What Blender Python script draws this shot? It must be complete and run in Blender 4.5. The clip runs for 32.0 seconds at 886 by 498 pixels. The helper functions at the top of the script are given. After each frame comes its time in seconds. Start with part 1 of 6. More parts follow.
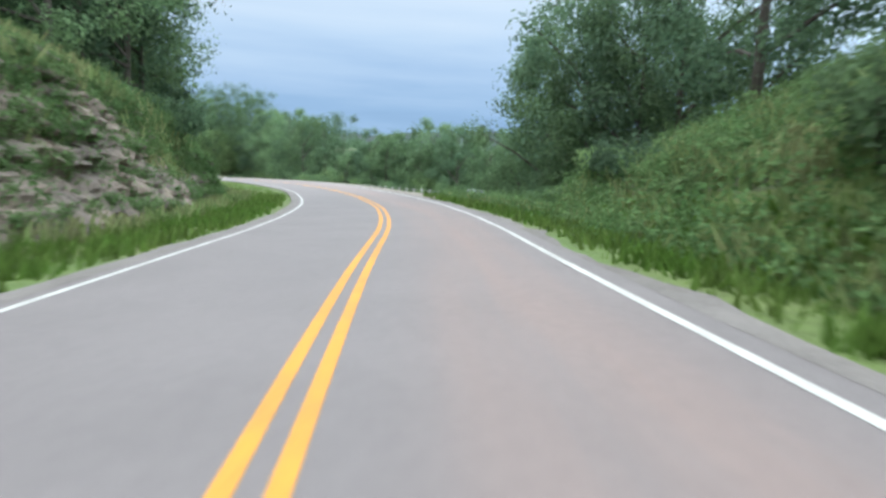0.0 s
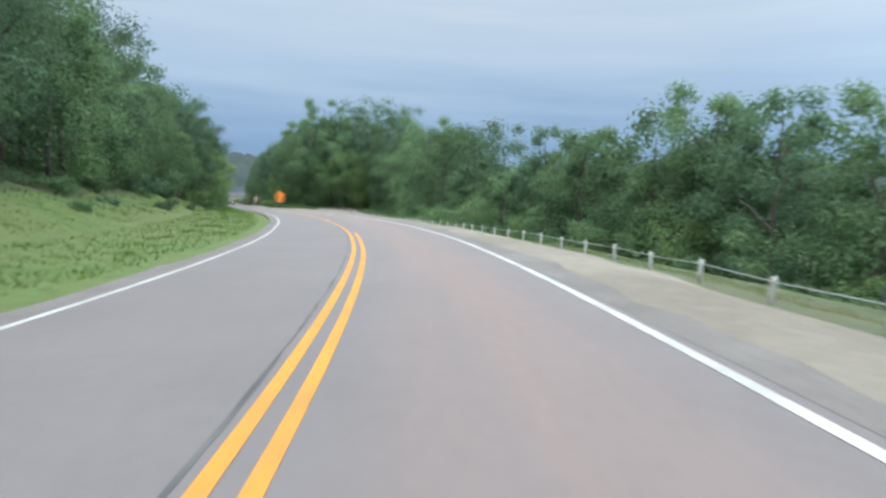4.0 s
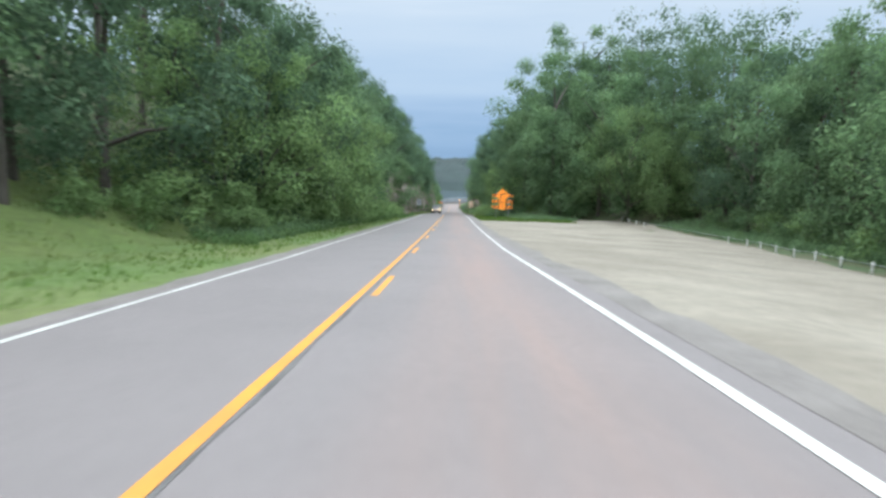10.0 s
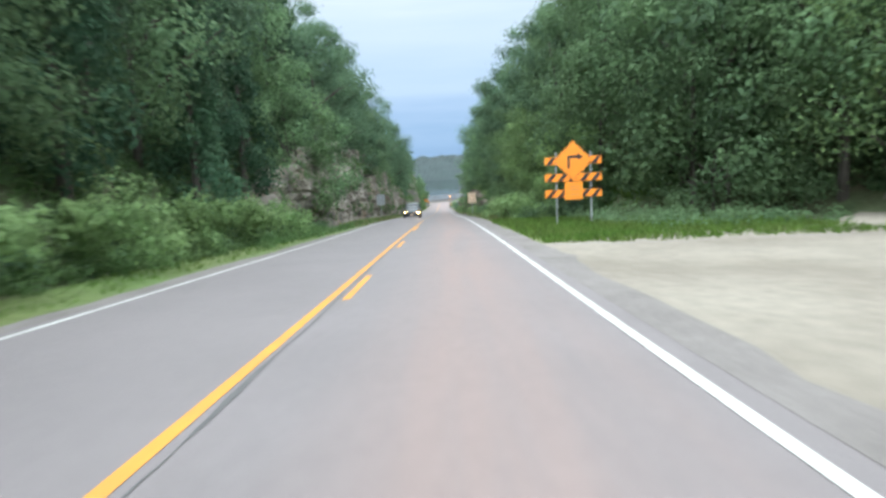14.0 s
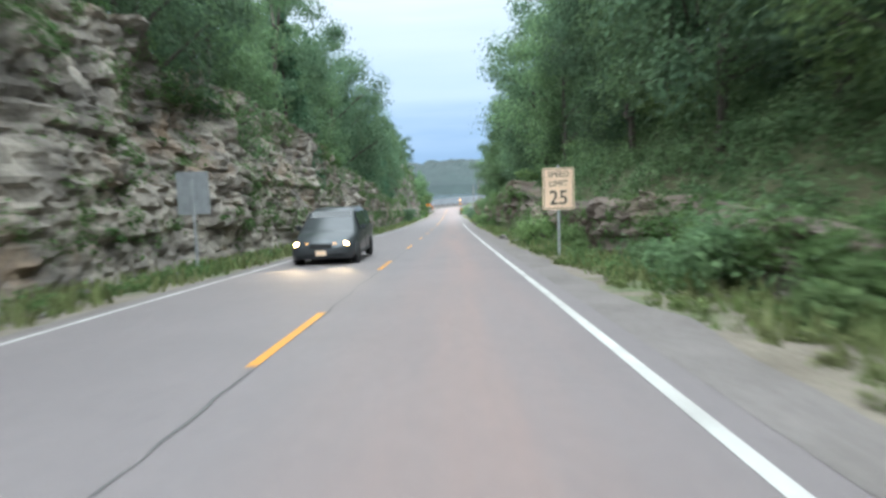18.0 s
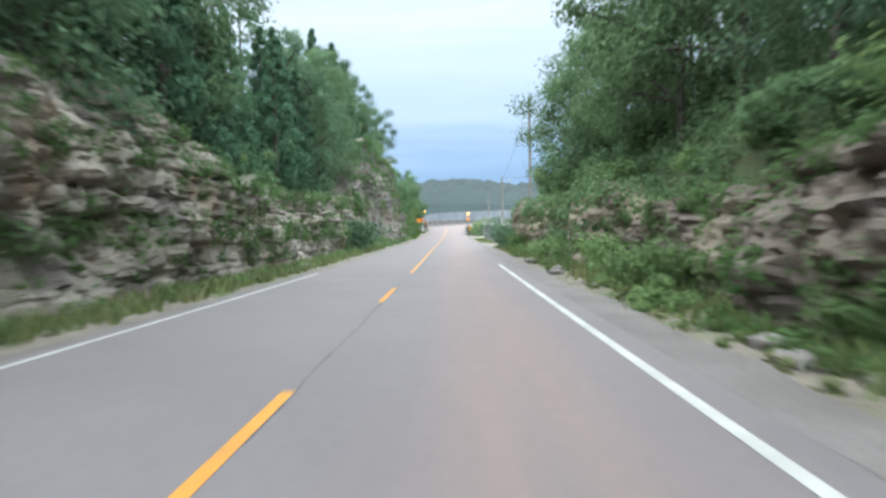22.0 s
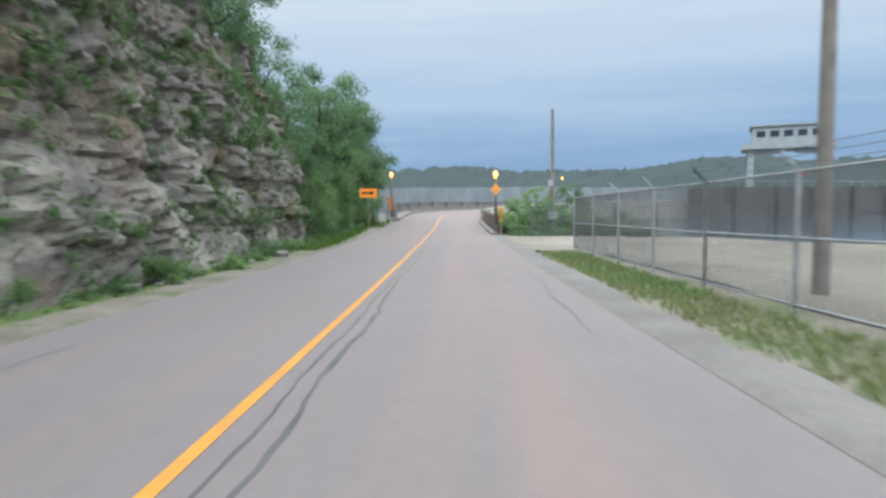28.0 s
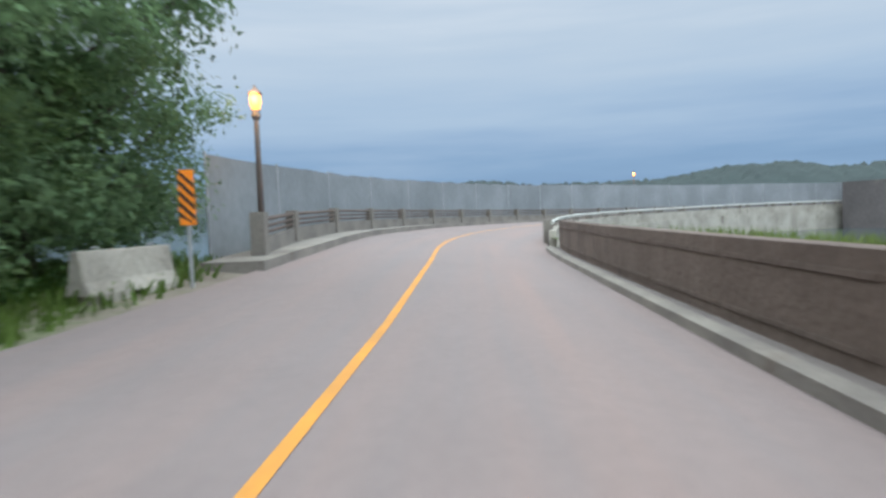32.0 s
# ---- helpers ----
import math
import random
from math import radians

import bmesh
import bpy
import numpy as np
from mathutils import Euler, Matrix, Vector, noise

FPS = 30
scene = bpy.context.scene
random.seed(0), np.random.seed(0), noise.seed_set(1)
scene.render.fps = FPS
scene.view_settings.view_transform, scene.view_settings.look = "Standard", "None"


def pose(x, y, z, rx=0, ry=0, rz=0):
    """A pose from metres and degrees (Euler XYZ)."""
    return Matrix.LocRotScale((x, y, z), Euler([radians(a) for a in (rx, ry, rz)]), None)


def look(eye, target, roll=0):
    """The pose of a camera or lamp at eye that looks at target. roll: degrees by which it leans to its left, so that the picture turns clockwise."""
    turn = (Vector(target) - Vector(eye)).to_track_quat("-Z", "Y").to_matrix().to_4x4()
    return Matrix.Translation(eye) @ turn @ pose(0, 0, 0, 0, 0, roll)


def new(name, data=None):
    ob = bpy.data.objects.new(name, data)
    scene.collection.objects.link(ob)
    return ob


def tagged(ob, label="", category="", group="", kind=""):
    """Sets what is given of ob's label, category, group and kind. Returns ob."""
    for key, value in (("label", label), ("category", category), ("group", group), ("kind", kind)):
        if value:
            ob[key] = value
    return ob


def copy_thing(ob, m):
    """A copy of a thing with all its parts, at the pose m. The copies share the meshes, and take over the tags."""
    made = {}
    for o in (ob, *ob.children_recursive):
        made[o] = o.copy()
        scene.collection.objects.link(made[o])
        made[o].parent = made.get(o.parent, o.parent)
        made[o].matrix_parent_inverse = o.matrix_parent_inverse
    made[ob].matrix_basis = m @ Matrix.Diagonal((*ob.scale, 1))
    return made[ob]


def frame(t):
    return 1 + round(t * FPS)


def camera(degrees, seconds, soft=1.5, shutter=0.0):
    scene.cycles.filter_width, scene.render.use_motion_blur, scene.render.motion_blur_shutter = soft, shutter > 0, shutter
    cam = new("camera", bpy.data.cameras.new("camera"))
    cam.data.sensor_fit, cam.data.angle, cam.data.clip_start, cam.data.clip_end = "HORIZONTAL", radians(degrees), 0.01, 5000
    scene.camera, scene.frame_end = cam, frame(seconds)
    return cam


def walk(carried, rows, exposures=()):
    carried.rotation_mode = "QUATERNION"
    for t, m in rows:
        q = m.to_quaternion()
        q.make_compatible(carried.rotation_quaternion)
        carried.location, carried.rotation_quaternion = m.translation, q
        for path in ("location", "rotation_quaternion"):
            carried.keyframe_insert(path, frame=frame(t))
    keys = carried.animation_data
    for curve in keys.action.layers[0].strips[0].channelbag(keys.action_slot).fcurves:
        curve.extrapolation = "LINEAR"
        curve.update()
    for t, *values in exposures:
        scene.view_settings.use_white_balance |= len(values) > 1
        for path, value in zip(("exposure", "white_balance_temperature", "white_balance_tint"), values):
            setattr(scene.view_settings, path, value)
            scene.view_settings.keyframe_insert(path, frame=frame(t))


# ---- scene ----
cam = camera(71.74, 32.0, soft=2.8, shutter=0.45)
ROWS = [  # seconds, place, yaw, pitch, roll
    (0.0, -31.32, -202.68, 7.91, -36.00, -8.14, -2.67),
    (0.5, -27.65, -198.41, 7.72, -33.49, -8.24, -1.39),
    (1.0, -24.61, -193.00, 7.51, -31.65, -7.89, -0.91),
    (1.5, -21.26, -188.56, 7.33, -29.72, -6.11, -1.24),
    (2.0, -18.49, -182.98, 7.17, -28.33, -4.72, -1.30),
    (2.5, -15.91, -177.31, 7.00, -26.80, -4.91, -1.51),
    (3.0, -13.02, -172.35, 6.86, -25.03, -5.24, -1.84),
    (3.5, -10.74, -166.45, 6.72, -23.06, -5.53, -2.18),
    (4.0, -8.80, -160.22, 6.58, -20.93, -5.65, -2.57),
    (4.5, -6.80, -154.13, 6.44, -18.70, -5.43, -3.07),
    (5.0, -4.79, -148.30, 6.30, -16.41, -4.72, -3.74),
    (5.5, -3.37, -142.22, 6.10, -14.20, -3.78, -3.44),
    (6.0, -2.16, -136.02, 5.90, -11.80, -3.80, -3.10),
    (6.5, -1.03, -129.78, 5.71, -9.54, -4.06, -2.85),
    (7.0, -0.23, -123.50, 5.53, -7.22, -4.98, -2.57),
    (7.5, 0.32, -117.22, 5.35, -5.08, -5.50, -2.45),
    (8.0, 0.76, -111.00, 5.17, -3.13, -5.25, -2.44),
    (8.5, 1.08, -104.79, 4.99, -1.31, -5.03, -2.14),
    (9.0, 1.28, -98.54, 4.80, 0.51, -5.15, -1.80),
    (9.5, 1.41, -92.14, 4.62, 1.39, -5.58, -1.65),
    (10.0, 1.44, -85.66, 4.37, 0.94, -5.92, -1.27),
    (10.5, 1.39, -79.12, 4.09, 0.53, -6.14, -0.86),
    (11.0, 1.34, -72.57, 3.80, 0.64, -6.63, -0.25),
    (11.5, 1.32, -65.98, 3.52, 0.88, -7.02, 0.37),
    (12.0, 1.34, -59.36, 3.26, 0.66, -6.89, 0.89),
    (12.5, 1.44, -52.70, 3.01, 0.20, -6.51, 1.22),
    (13.0, 1.52, -45.96, 2.77, -0.11, -6.25, 1.57),
    (13.5, 1.61, -39.24, 2.52, -0.21, -6.32, 1.96),
    (14.0, 1.69, -32.58, 2.31, -0.14, -5.98, 2.56),
    (14.5, 1.62, -25.98, 2.12, -0.57, -5.90, 2.54),
    (15.0, 1.64, -19.50, 1.92, -0.54, -5.49, 2.44),
    (15.5, 1.75, -13.04, 1.75, -0.24, -4.98, 2.30),
    (16.0, 1.93, -6.57, 1.58, 0.10, -4.60, 2.18),
    (16.5, 2.11, 0.00, 1.40, 0.29, -4.59, 2.15),
    (17.0, 2.20, 6.84, 1.19, 0.11, -5.18, 2.24),
    (17.5, 2.15, 13.67, 0.97, 0.32, -5.32, 2.17),
    (18.0, 2.01, 20.52, 0.75, 0.71, -5.45, 2.04),
    (18.5, 1.85, 27.14, 0.51, 0.95, -5.50, 1.82),
    (19.0, 1.89, 33.80, 0.25, 1.09, -5.77, 1.50),
    (19.5, 1.75, 40.66, -0.03, 1.07, -5.39, 1.38),
    (20.0, 1.62, 47.61, -0.33, 1.33, -4.14, 1.27),
    (20.5, 1.59, 54.54, -0.62, 1.38, -3.41, 1.17),
    (21.0, 1.54, 61.41, -0.90, 1.27, -3.17, 1.27),
    (21.5, 1.52, 68.56, -1.19, 1.00, -3.11, 1.16),
    (22.0, 1.55, 75.61, -1.44, 0.79, -3.52, 1.11),
    (22.5, 1.64, 82.48, -1.67, 0.56, -4.04, 1.36),
    (23.0, 1.70, 89.07, -1.89, 0.38, -4.45, 1.61),
    (23.5, 1.67, 95.25, -2.11, 0.49, -4.62, 1.61),
    (24.0, 1.61, 101.09, -2.32, 0.74, -4.59, 1.55),
    (24.5, 1.54, 106.66, -2.49, 1.12, -4.63, 1.37),
    (25.0, 1.49, 112.05, -2.65, 1.27, -4.57, 1.26),
    (25.5, 1.48, 117.29, -2.78, 1.25, -4.45, 1.22),
    (26.0, 1.51, 122.43, -2.91, 1.14, -4.30, 1.25),
    (26.5, 1.58, 127.51, -3.04, 0.99, -4.17, 1.33),
    (27.0, 1.69, 132.57, -3.19, 0.88, -4.09, 1.47),
    (27.5, 1.74, 137.73, -3.36, 0.95, -4.16, 1.19),
    (28.0, 1.68, 142.69, -3.55, 0.98, -4.50, 0.84),
    (28.5, 1.65, 147.68, -3.72, 1.03, -4.53, 0.79),
    (29.0, 1.58, 152.72, -3.86, 1.89, -4.46, 0.71),
    (29.5, 1.43, 157.62, -3.96, 2.49, -4.40, 0.38),
    (30.0, 1.33, 162.45, -4.02, 2.63, -4.42, 0.80),
    (30.5, 1.25, 167.18, -4.07, 2.39, -3.83, 1.00),
    (31.0, 1.20, 171.81, -4.11, 2.15, -3.25, 1.43),
    (31.5, 1.37, 176.41, -4.16, 2.79, -3.05, 1.74),
    (32.0, 1.39, 180.68, -4.21, 2.51, -2.92, 2.25),
]
EXPO = [(0, .25), (2, .17), (4, -.05), (9, .05), (11, .2), (14, .38), (17, .5), (19, .58), (21, .6), (23, .42), (24, .35), (25.5, .15), (27, 0), (29, -.02), (32, -.15)]
walk(cam, [(t, pose(x, y, z, 90 + p, r, w)) for t, x, y, z, w, p, r in ROWS], exposures=EXPO)

# centre line of the road: x, y, height, cross fall
CENTRE = [
    (-68.49, -261.48, 8.52, 0.042),
    (-31.89, -202.18, 6.48, 0.042),
    (-19.69, -182.42, 5.80, 0.050),
    (-9.90, -159.89, 5.16, 0.044),
    (-3.53, -135.73, 4.51, 0.054),
    (-0.52, -110.92, 3.79, 0.040),
    (0.00, -85.66, 2.97, 0.020),
    (0.00, -59.36, 1.86, -0.001),
    (0.00, -32.58, 0.91, -0.020),
    (0.00, -6.57, 0.18, 0.008),
    (0.00, 20.52, -0.65, 0.003),
    (0.00, 47.61, -1.73, -0.005),
    (0.00, 75.61, -2.84, -0.005),
    (0.00, 101.09, -3.72, 0.006),
    (0.00, 122.43, -4.31, 0.001),
    (0.00, 142.69, -4.95, 0.001),
    (0.00, 162.45, -5.42, -0.002),
    (0.00, 180.68, -5.61, 0.008),
]

# ---- sky and light ----
SUN_EL, SUN_ROT = 16.0, -70.0


def link(tree, a, out, b, inp):
    tree.links.new(a.outputs[out], b.inputs[inp])


def make_sky():
    w = bpy.data.worlds.new("overcast_evening")
    scene.world = w
    w.use_nodes = True
    t = w.node_tree
    t.nodes.clear()
    n = t.nodes.new
    out, bg = n("ShaderNodeOutputWorld"), n("ShaderNodeBackground")
    sky = n("ShaderNodeTexSky")
    sky.sky_type, sky.sun_disc = "NISHITA", False
    sky.sun_elevation, sky.sun_rotation = radians(SUN_EL), radians(SUN_ROT)
    dim = n("ShaderNodeVectorMath")
    dim.operation = "SCALE"
    dim.inputs["Scale"].default_value = 0.06
    tc, sep = n("ShaderNodeTexCoord"), n("ShaderNodeSeparateXYZ")
    # cloud layer: height gradient with long flat streaks near the horizon
    mp = n("ShaderNodeMapping")
    mp.inputs["Scale"].default_value = (1.1, 1.1, 11.0)
    nz = n("ShaderNodeTexNoise")
    nz.inputs["Scale"].default_value, nz.inputs["Detail"].default_value = 1.7, 5.0
    nz.inputs["Roughness"].default_value = 0.55
    mul, add = n("ShaderNodeMath"), n("ShaderNodeMath")
    mul.operation, add.operation = "MULTIPLY_ADD", "ADD"
    mul.inputs[1].default_value, mul.inputs[2].default_value = 0.2, -0.1
    ramp = n("ShaderNodeValToRGB")
    e = ramp.color_ramp.elements
    e[0].position, e[0].color = 0.0, (0.22, 0.365, 0.575, 1)
    e[1].position, e[1].color = 1.0, (2.5, 2.9, 3.1, 1)
    for p, c in ((0.03, (0.245, 0.405, 0.64)), (0.07, (0.29, 0.465, 0.71)), (0.11, (0.375, 0.545, 0.78)),
                 (0.17, (0.48, 0.645, 0.85)), (0.27, (0.60, 0.74, 0.90)), (0.40, (0.84, 0.93, 1.03)), (0.62, (1.85, 2.12, 2.28))):
        e.new(p).color = (*c, 1)
    mix = n("ShaderNodeMix")
    mix.data_type = "RGBA"
    mix.inputs["Factor"].default_value = 0.92
    link(t, tc, "Generated", sep, "Vector")
    link(t, tc, "Generated", mp, "Vector")
    link(t, mp, "Vector", nz, "Vector")
    link(t, nz, "Fac", mul, 0)
    link(t, sep, "Z", add, 0)
    link(t, mul, "Value", add, 1)
    link(t, add, "Value", ramp, "Fac")
    # the cloud bank is dark ahead over the lake and thins out to a brighter sky in the south
    south, lift = n("ShaderNodeMapRange"), n("ShaderNodeVectorMath")
    south.interpolation_type, lift.operation = "SMOOTHSTEP", "SCALE"
    south.inputs["From Min"].default_value, south.inputs["From Max"].default_value = 0.8, -0.6
    south.inputs["To Min"].default_value, south.inputs["To Max"].default_value = 1.0, 2.4
    link(t, sep, "Y", south, "Value")
    link(t, ramp, "Color", lift, 0)
    link(t, south, "Result", lift, "Scale")
    link(t, sky, "Color", dim, 0)
    link(t, dim, "Vector", mix, "A")
    link(t, lift, "Vector", mix, "B")
    link(t, mix, "Result", bg, "Color")
    link(t, bg, "Background", out, "Surface")
    bg.inputs["Strength"].default_value = 1.0


make_sky()
sun = new("sun", bpy.data.lights.new("sun", "SUN"))
sun.data.energy, sun.data.angle, sun.data.color = 0.5, radians(25), (1.0, 0.95, 0.88)
sun.matrix_world = look((0, 0, 0), (-math.sin(radians(SUN_ROT)) * 0.6, -math.cos(radians(SUN_ROT)) * 0.6, -0.8))
scene.view_settings.exposure = 0.0


# ---- materials ----
def mat(name, base, rough=0.8, other=None, scale=1.0, bump=0.0, bump_scale=20.0, metal=0.0, fine=0.35, island=0.0, per_object=0.0, stain=None, stain_scale=0.3, stain_at=0.6):
    """A surface with coarse variation towards `other`, fine grain and an optional relief."""
    m = bpy.data.materials.new(name)
    m.use_nodes = True
    t = m.node_tree
    n = t.nodes.new
    b = t.nodes["Principled BSDF"]
    b.inputs["Roughness"].default_value, b.inputs["Metallic"].default_value = rough, metal
    tc = n("ShaderNodeTexCoord")
    other = other or tuple(c * 0.75 for c in base)
    n1, n2 = n("ShaderNodeTexNoise"), n("ShaderNodeTexNoise")
    n1.inputs["Scale"].default_value, n1.inputs["Detail"].default_value = scale, 4
    n2.inputs["Scale"].default_value, n2.inputs["Detail"].default_value = scale * 14, 3
    link(t, tc, "Object", n1, "Vector")
    link(t, tc, "Object", n2, "Vector")
    r = n("ShaderNodeMapRange")
    r.inputs["From Min"].default_value, r.inputs["From Max"].default_value = 0.35, 0.65
    link(t, n1, "Fac", r, "Value")
    mix = n("ShaderNodeMix")
    mix.data_type = "RGBA"
    mix.inputs["A"].default_value, mix.inputs["B"].default_value = (*base, 1), (*other, 1)
    link(t, r, "Result", mix, "Factor")
    last = (mix, "Result")
    hsv = n("ShaderNodeHueSaturation")
    val = n("ShaderNodeMapRange")
    val.inputs["To Min"].default_value, val.inputs["To Max"].default_value = 1 - fine, 1 + fine
    link(t, n2, "Fac", val, "Value")
    if stain:
        n3, r3, m3 = n("ShaderNodeTexNoise"), n("ShaderNodeMapRange"), n("ShaderNodeMix")
        n3.inputs["Scale"].default_value, n3.inputs["Detail"].default_value = stain_scale, 6
        n3.inputs["Roughness"].default_value = 0.7
        link(t, tc, "Object", n3, "Vector")
        r3.inputs["From Min"].default_value, r3.inputs["From Max"].default_value = stain_at, stain_at + 0.12
        link(t, n3, "Fac", r3, "Value")
        m3.data_type = "RGBA"
        m3.inputs["B"].default_value = (*stain, 1)
        link(t, *last, m3, "A")
        link(t, r3, "Result", m3, "Factor")
        last = (m3, "Result")
    link(t, *last, hsv, "Color")
    fac = (val, "Result")
    if island:
        g, k, mm = n("ShaderNodeNewGeometry"), n("ShaderNodeMapRange"), n("ShaderNodeMath")
        k.inputs["To Min"].default_value, k.inputs["To Max"].default_value = 1 - island, 1 + island
        link(t, g, "Random Per Island", k, "Value")
        mm.operation = "MULTIPLY"
        link(t, *fac, mm, 0)
        link(t, k, "Result", mm, 1)
        fac = (mm, "Value")
    if per_object:
        o, k, mm = n("ShaderNodeObjectInfo"), n("ShaderNodeMapRange"), n("ShaderNodeMath")
        k.inputs["To Min"].default_value, k.inputs["To Max"].default_value = 1 - per_object, 1 + per_object
        link(t, o, "Random", k, "Value")
        mm.operation = "MULTIPLY"
        link(t, *fac, mm, 0)
        link(t, k, "Result", mm, 1)
        fac = (mm, "Value")
    link(t, *fac, hsv, "Value")
    link(t, hsv, "Color", b, "Base Color")
    if bump:
        n4, bp = n("ShaderNodeTexNoise"), n("ShaderNodeBump")
        n4.inputs["Scale"].default_value, n4.inputs["Detail"].default_value = bump_scale, 4
        link(t, tc, "Object", n4, "Vector")
        bp.inputs["Strength"].default_value, bp.inputs["Distance"].default_value = bump, 0.05
        link(t, n4, "Fac", bp, "Height")
        link(t, bp, "Normal", b, "Normal")
    return m


def leaf_mat(name, base, other, per_object=0.3):
    m = mat(name, base, 0.7, other, scale=0.6, fine=0.2, island=0.32, per_object=per_object)
    t = m.node_tree
    b, out = t.nodes["Principled BSDF"], t.nodes["Material Output"]
    b.inputs["Specular IOR Level"].default_value = 0.12
    tr, mx = t.nodes.new("ShaderNodeBsdfTranslucent"), t.nodes.new("ShaderNodeMixShader")
    src = b.inputs["Base Color"].links[0].from_socket
    t.links.new(src, tr.inputs["Color"])
    mx.inputs["Fac"].default_value = 0.56
    link(t, b, "BSDF", mx, 1)
    link(t, tr, "BSDF", mx, 2)
    link(t, mx, "Shader", out, "Surface")
    return m


def glow(name, colour, strength):
    m = bpy.data.materials.new(name)
    m.use_nodes = True
    b = m.node_tree.nodes["Principled BSDF"]
    b.inputs["Base Color"].default_value = (*colour, 1)
    b.inputs["Emission Color"].default_value = (*colour, 1)
    b.inputs["Emission Strength"].default_value = strength
    return m


ASPHALT = mat("old_asphalt", (0.154, 0.13, 0.131), 0.85, (0.133, 0.113, 0.115), scale=0.25, bump=0.3, bump_scale=60, fine=0.2, stain=(0.169, 0.131, 0.123), stain_scale=0.12, stain_at=0.5)
def asphalt_surface():
    """Old asphalt with streaks along the lanes and a pinkish worn band in the right lane."""
    m = mat("lane_asphalt", (0.150, 0.129, 0.129), 0.8, (0.136, 0.117, 0.117), scale=0.5, bump=0.25, bump_scale=70, fine=0.12)
    t = m.node_tree
    n, hsv = t.nodes.new, next(q for q in t.nodes if q.bl_idname == "ShaderNodeHueSaturation")
    lane, run, vec = n("ShaderNodeAttribute"), n("ShaderNodeAttribute"), n("ShaderNodeCombineXYZ")
    lane.attribute_name, run.attribute_name = "lane", "run"
    far = n("ShaderNodeMath")
    far.operation = "MULTIPLY"
    far.inputs[1].default_value = 0.06
    link(t, run, "Fac", far, 0)
    link(t, lane, "Fac", vec, "X")
    link(t, far, "Value", vec, "Y")
    streak = n("ShaderNodeTexNoise")
    streak.inputs["Scale"].default_value, streak.inputs["Detail"].default_value = 1.5, 5
    link(t, vec, "Vector", streak, "Vector")
    off, ab, band = n("ShaderNodeMath"), n("ShaderNodeMath"), n("ShaderNodeMapRange")
    off.operation, ab.operation, band.interpolation_type = "SUBTRACT", "ABSOLUTE", "SMOOTHSTEP"
    off.inputs[1].default_value = 2.1
    link(t, lane, "Fac", off, 0)
    link(t, off, "Value", ab, 0)
    band.inputs["From Min"].default_value, band.inputs["From Max"].default_value = 1.7, 0.1
    link(t, ab, "Value", band, "Value")
    late = n("ShaderNodeMapRange")
    late.inputs["From Min"].default_value, late.inputs["From Max"].default_value = 112, 175
    late.inputs["To Max"].default_value = 0.7
    link(t, run, "Fac", late, "Value")
    top, mul, tint = n("ShaderNodeMath"), n("ShaderNodeMath"), n("ShaderNodeMix")
    top.operation, mul.operation, tint.data_type = "MAXIMUM", "MULTIPLY", "RGBA"
    link(t, band, "Result", top, 0)
    link(t, late, "Result", top, 1)
    spread = n("ShaderNodeMapRange")
    spread.inputs["From Min"].default_value, spread.inputs["From Max"].default_value = 0.3, 0.7
    spread.inputs["To Min"].default_value = 0.25
    link(t, streak, "Fac", spread, "Value")
    link(t, top, "Value", mul, 0)
    link(t, spread, "Result", mul, 1)
    was = hsv.inputs["Color"].links[0].from_socket
    t.links.new(was, tint.inputs["A"])
    tint.inputs["B"].default_value = (0.192, 0.137, 0.124, 1)
    link(t, mul, "Value", tint, "Factor")
    link(t, tint, "Result", hsv, "Color")
    return m


ROAD_SURFACE = asphalt_surface()
SHOULDER = mat("worn_shoulder", (0.158, 0.138, 0.13), 0.9, (0.118, 0.102, 0.095), scale=0.7, bump=0.4, bump_scale=30, fine=0.3)
GRAVEL = mat("limestone_gravel", (0.21, 0.182, 0.148), 0.95, (0.15, 0.126, 0.1), scale=0.25, bump=0.6, bump_scale=25, fine=0.3, stain=(0.156, 0.136, 0.113), stain_scale=0.35, stain_at=0.62)
WHITE_LINE = mat("white_road_paint", (0.43, 0.417, 0.396), 0.7, (0.31, 0.297, 0.28), scale=1.2, fine=0.25)
YELLOW_LINE = mat("yellow_road_paint", (0.52, 0.215, 0.022), 0.7, (0.40, 0.175, 0.03), scale=1.2, fine=0.2)
TAR = mat("tar_and_rubber", (0.0595, 0.0561, 0.0561), 0.8, (0.102, 0.0952, 0.0935), scale=1.5)
EARTH = mat("wooded_ground", (0.045, 0.075, 0.025), 0.95, (0.08, 0.075, 0.04), scale=0.3, bump=0.8, bump_scale=4, fine=0.4)
GRASS_GROUND = mat("meadow_ground", (0.072, 0.115, 0.026), 0.95, (0.098, 0.118, 0.034), scale=0.22, bump=0.8, bump_scale=12, fine=0.45)
RUBBLE = mat("rubble_verge", (0.184, 0.156, 0.124), 0.95, (0.12, 0.1, 0.076), scale=0.9, bump=1.0, bump_scale=9, fine=0.5, stain=(0.08, 0.104, 0.04), stain_scale=0.5, stain_at=0.52)
GRASS = leaf_mat("grass_blades", (0.088, 0.165, 0.032), (0.115, 0.165, 0.045), 0.1)
MEADOW = leaf_mat("meadow_blades", (0.105, 0.158, 0.038), (0.14, 0.165, 0.052), 0.1)
DRY_GRASS = leaf_mat("dry_grass_blades", (0.15, 0.215, 0.08), (0.215, 0.225, 0.11), 0.1)
WEEDS = leaf_mat("weed_leaves", (0.09, 0.168, 0.062), (0.13, 0.195, 0.08), 0.1)
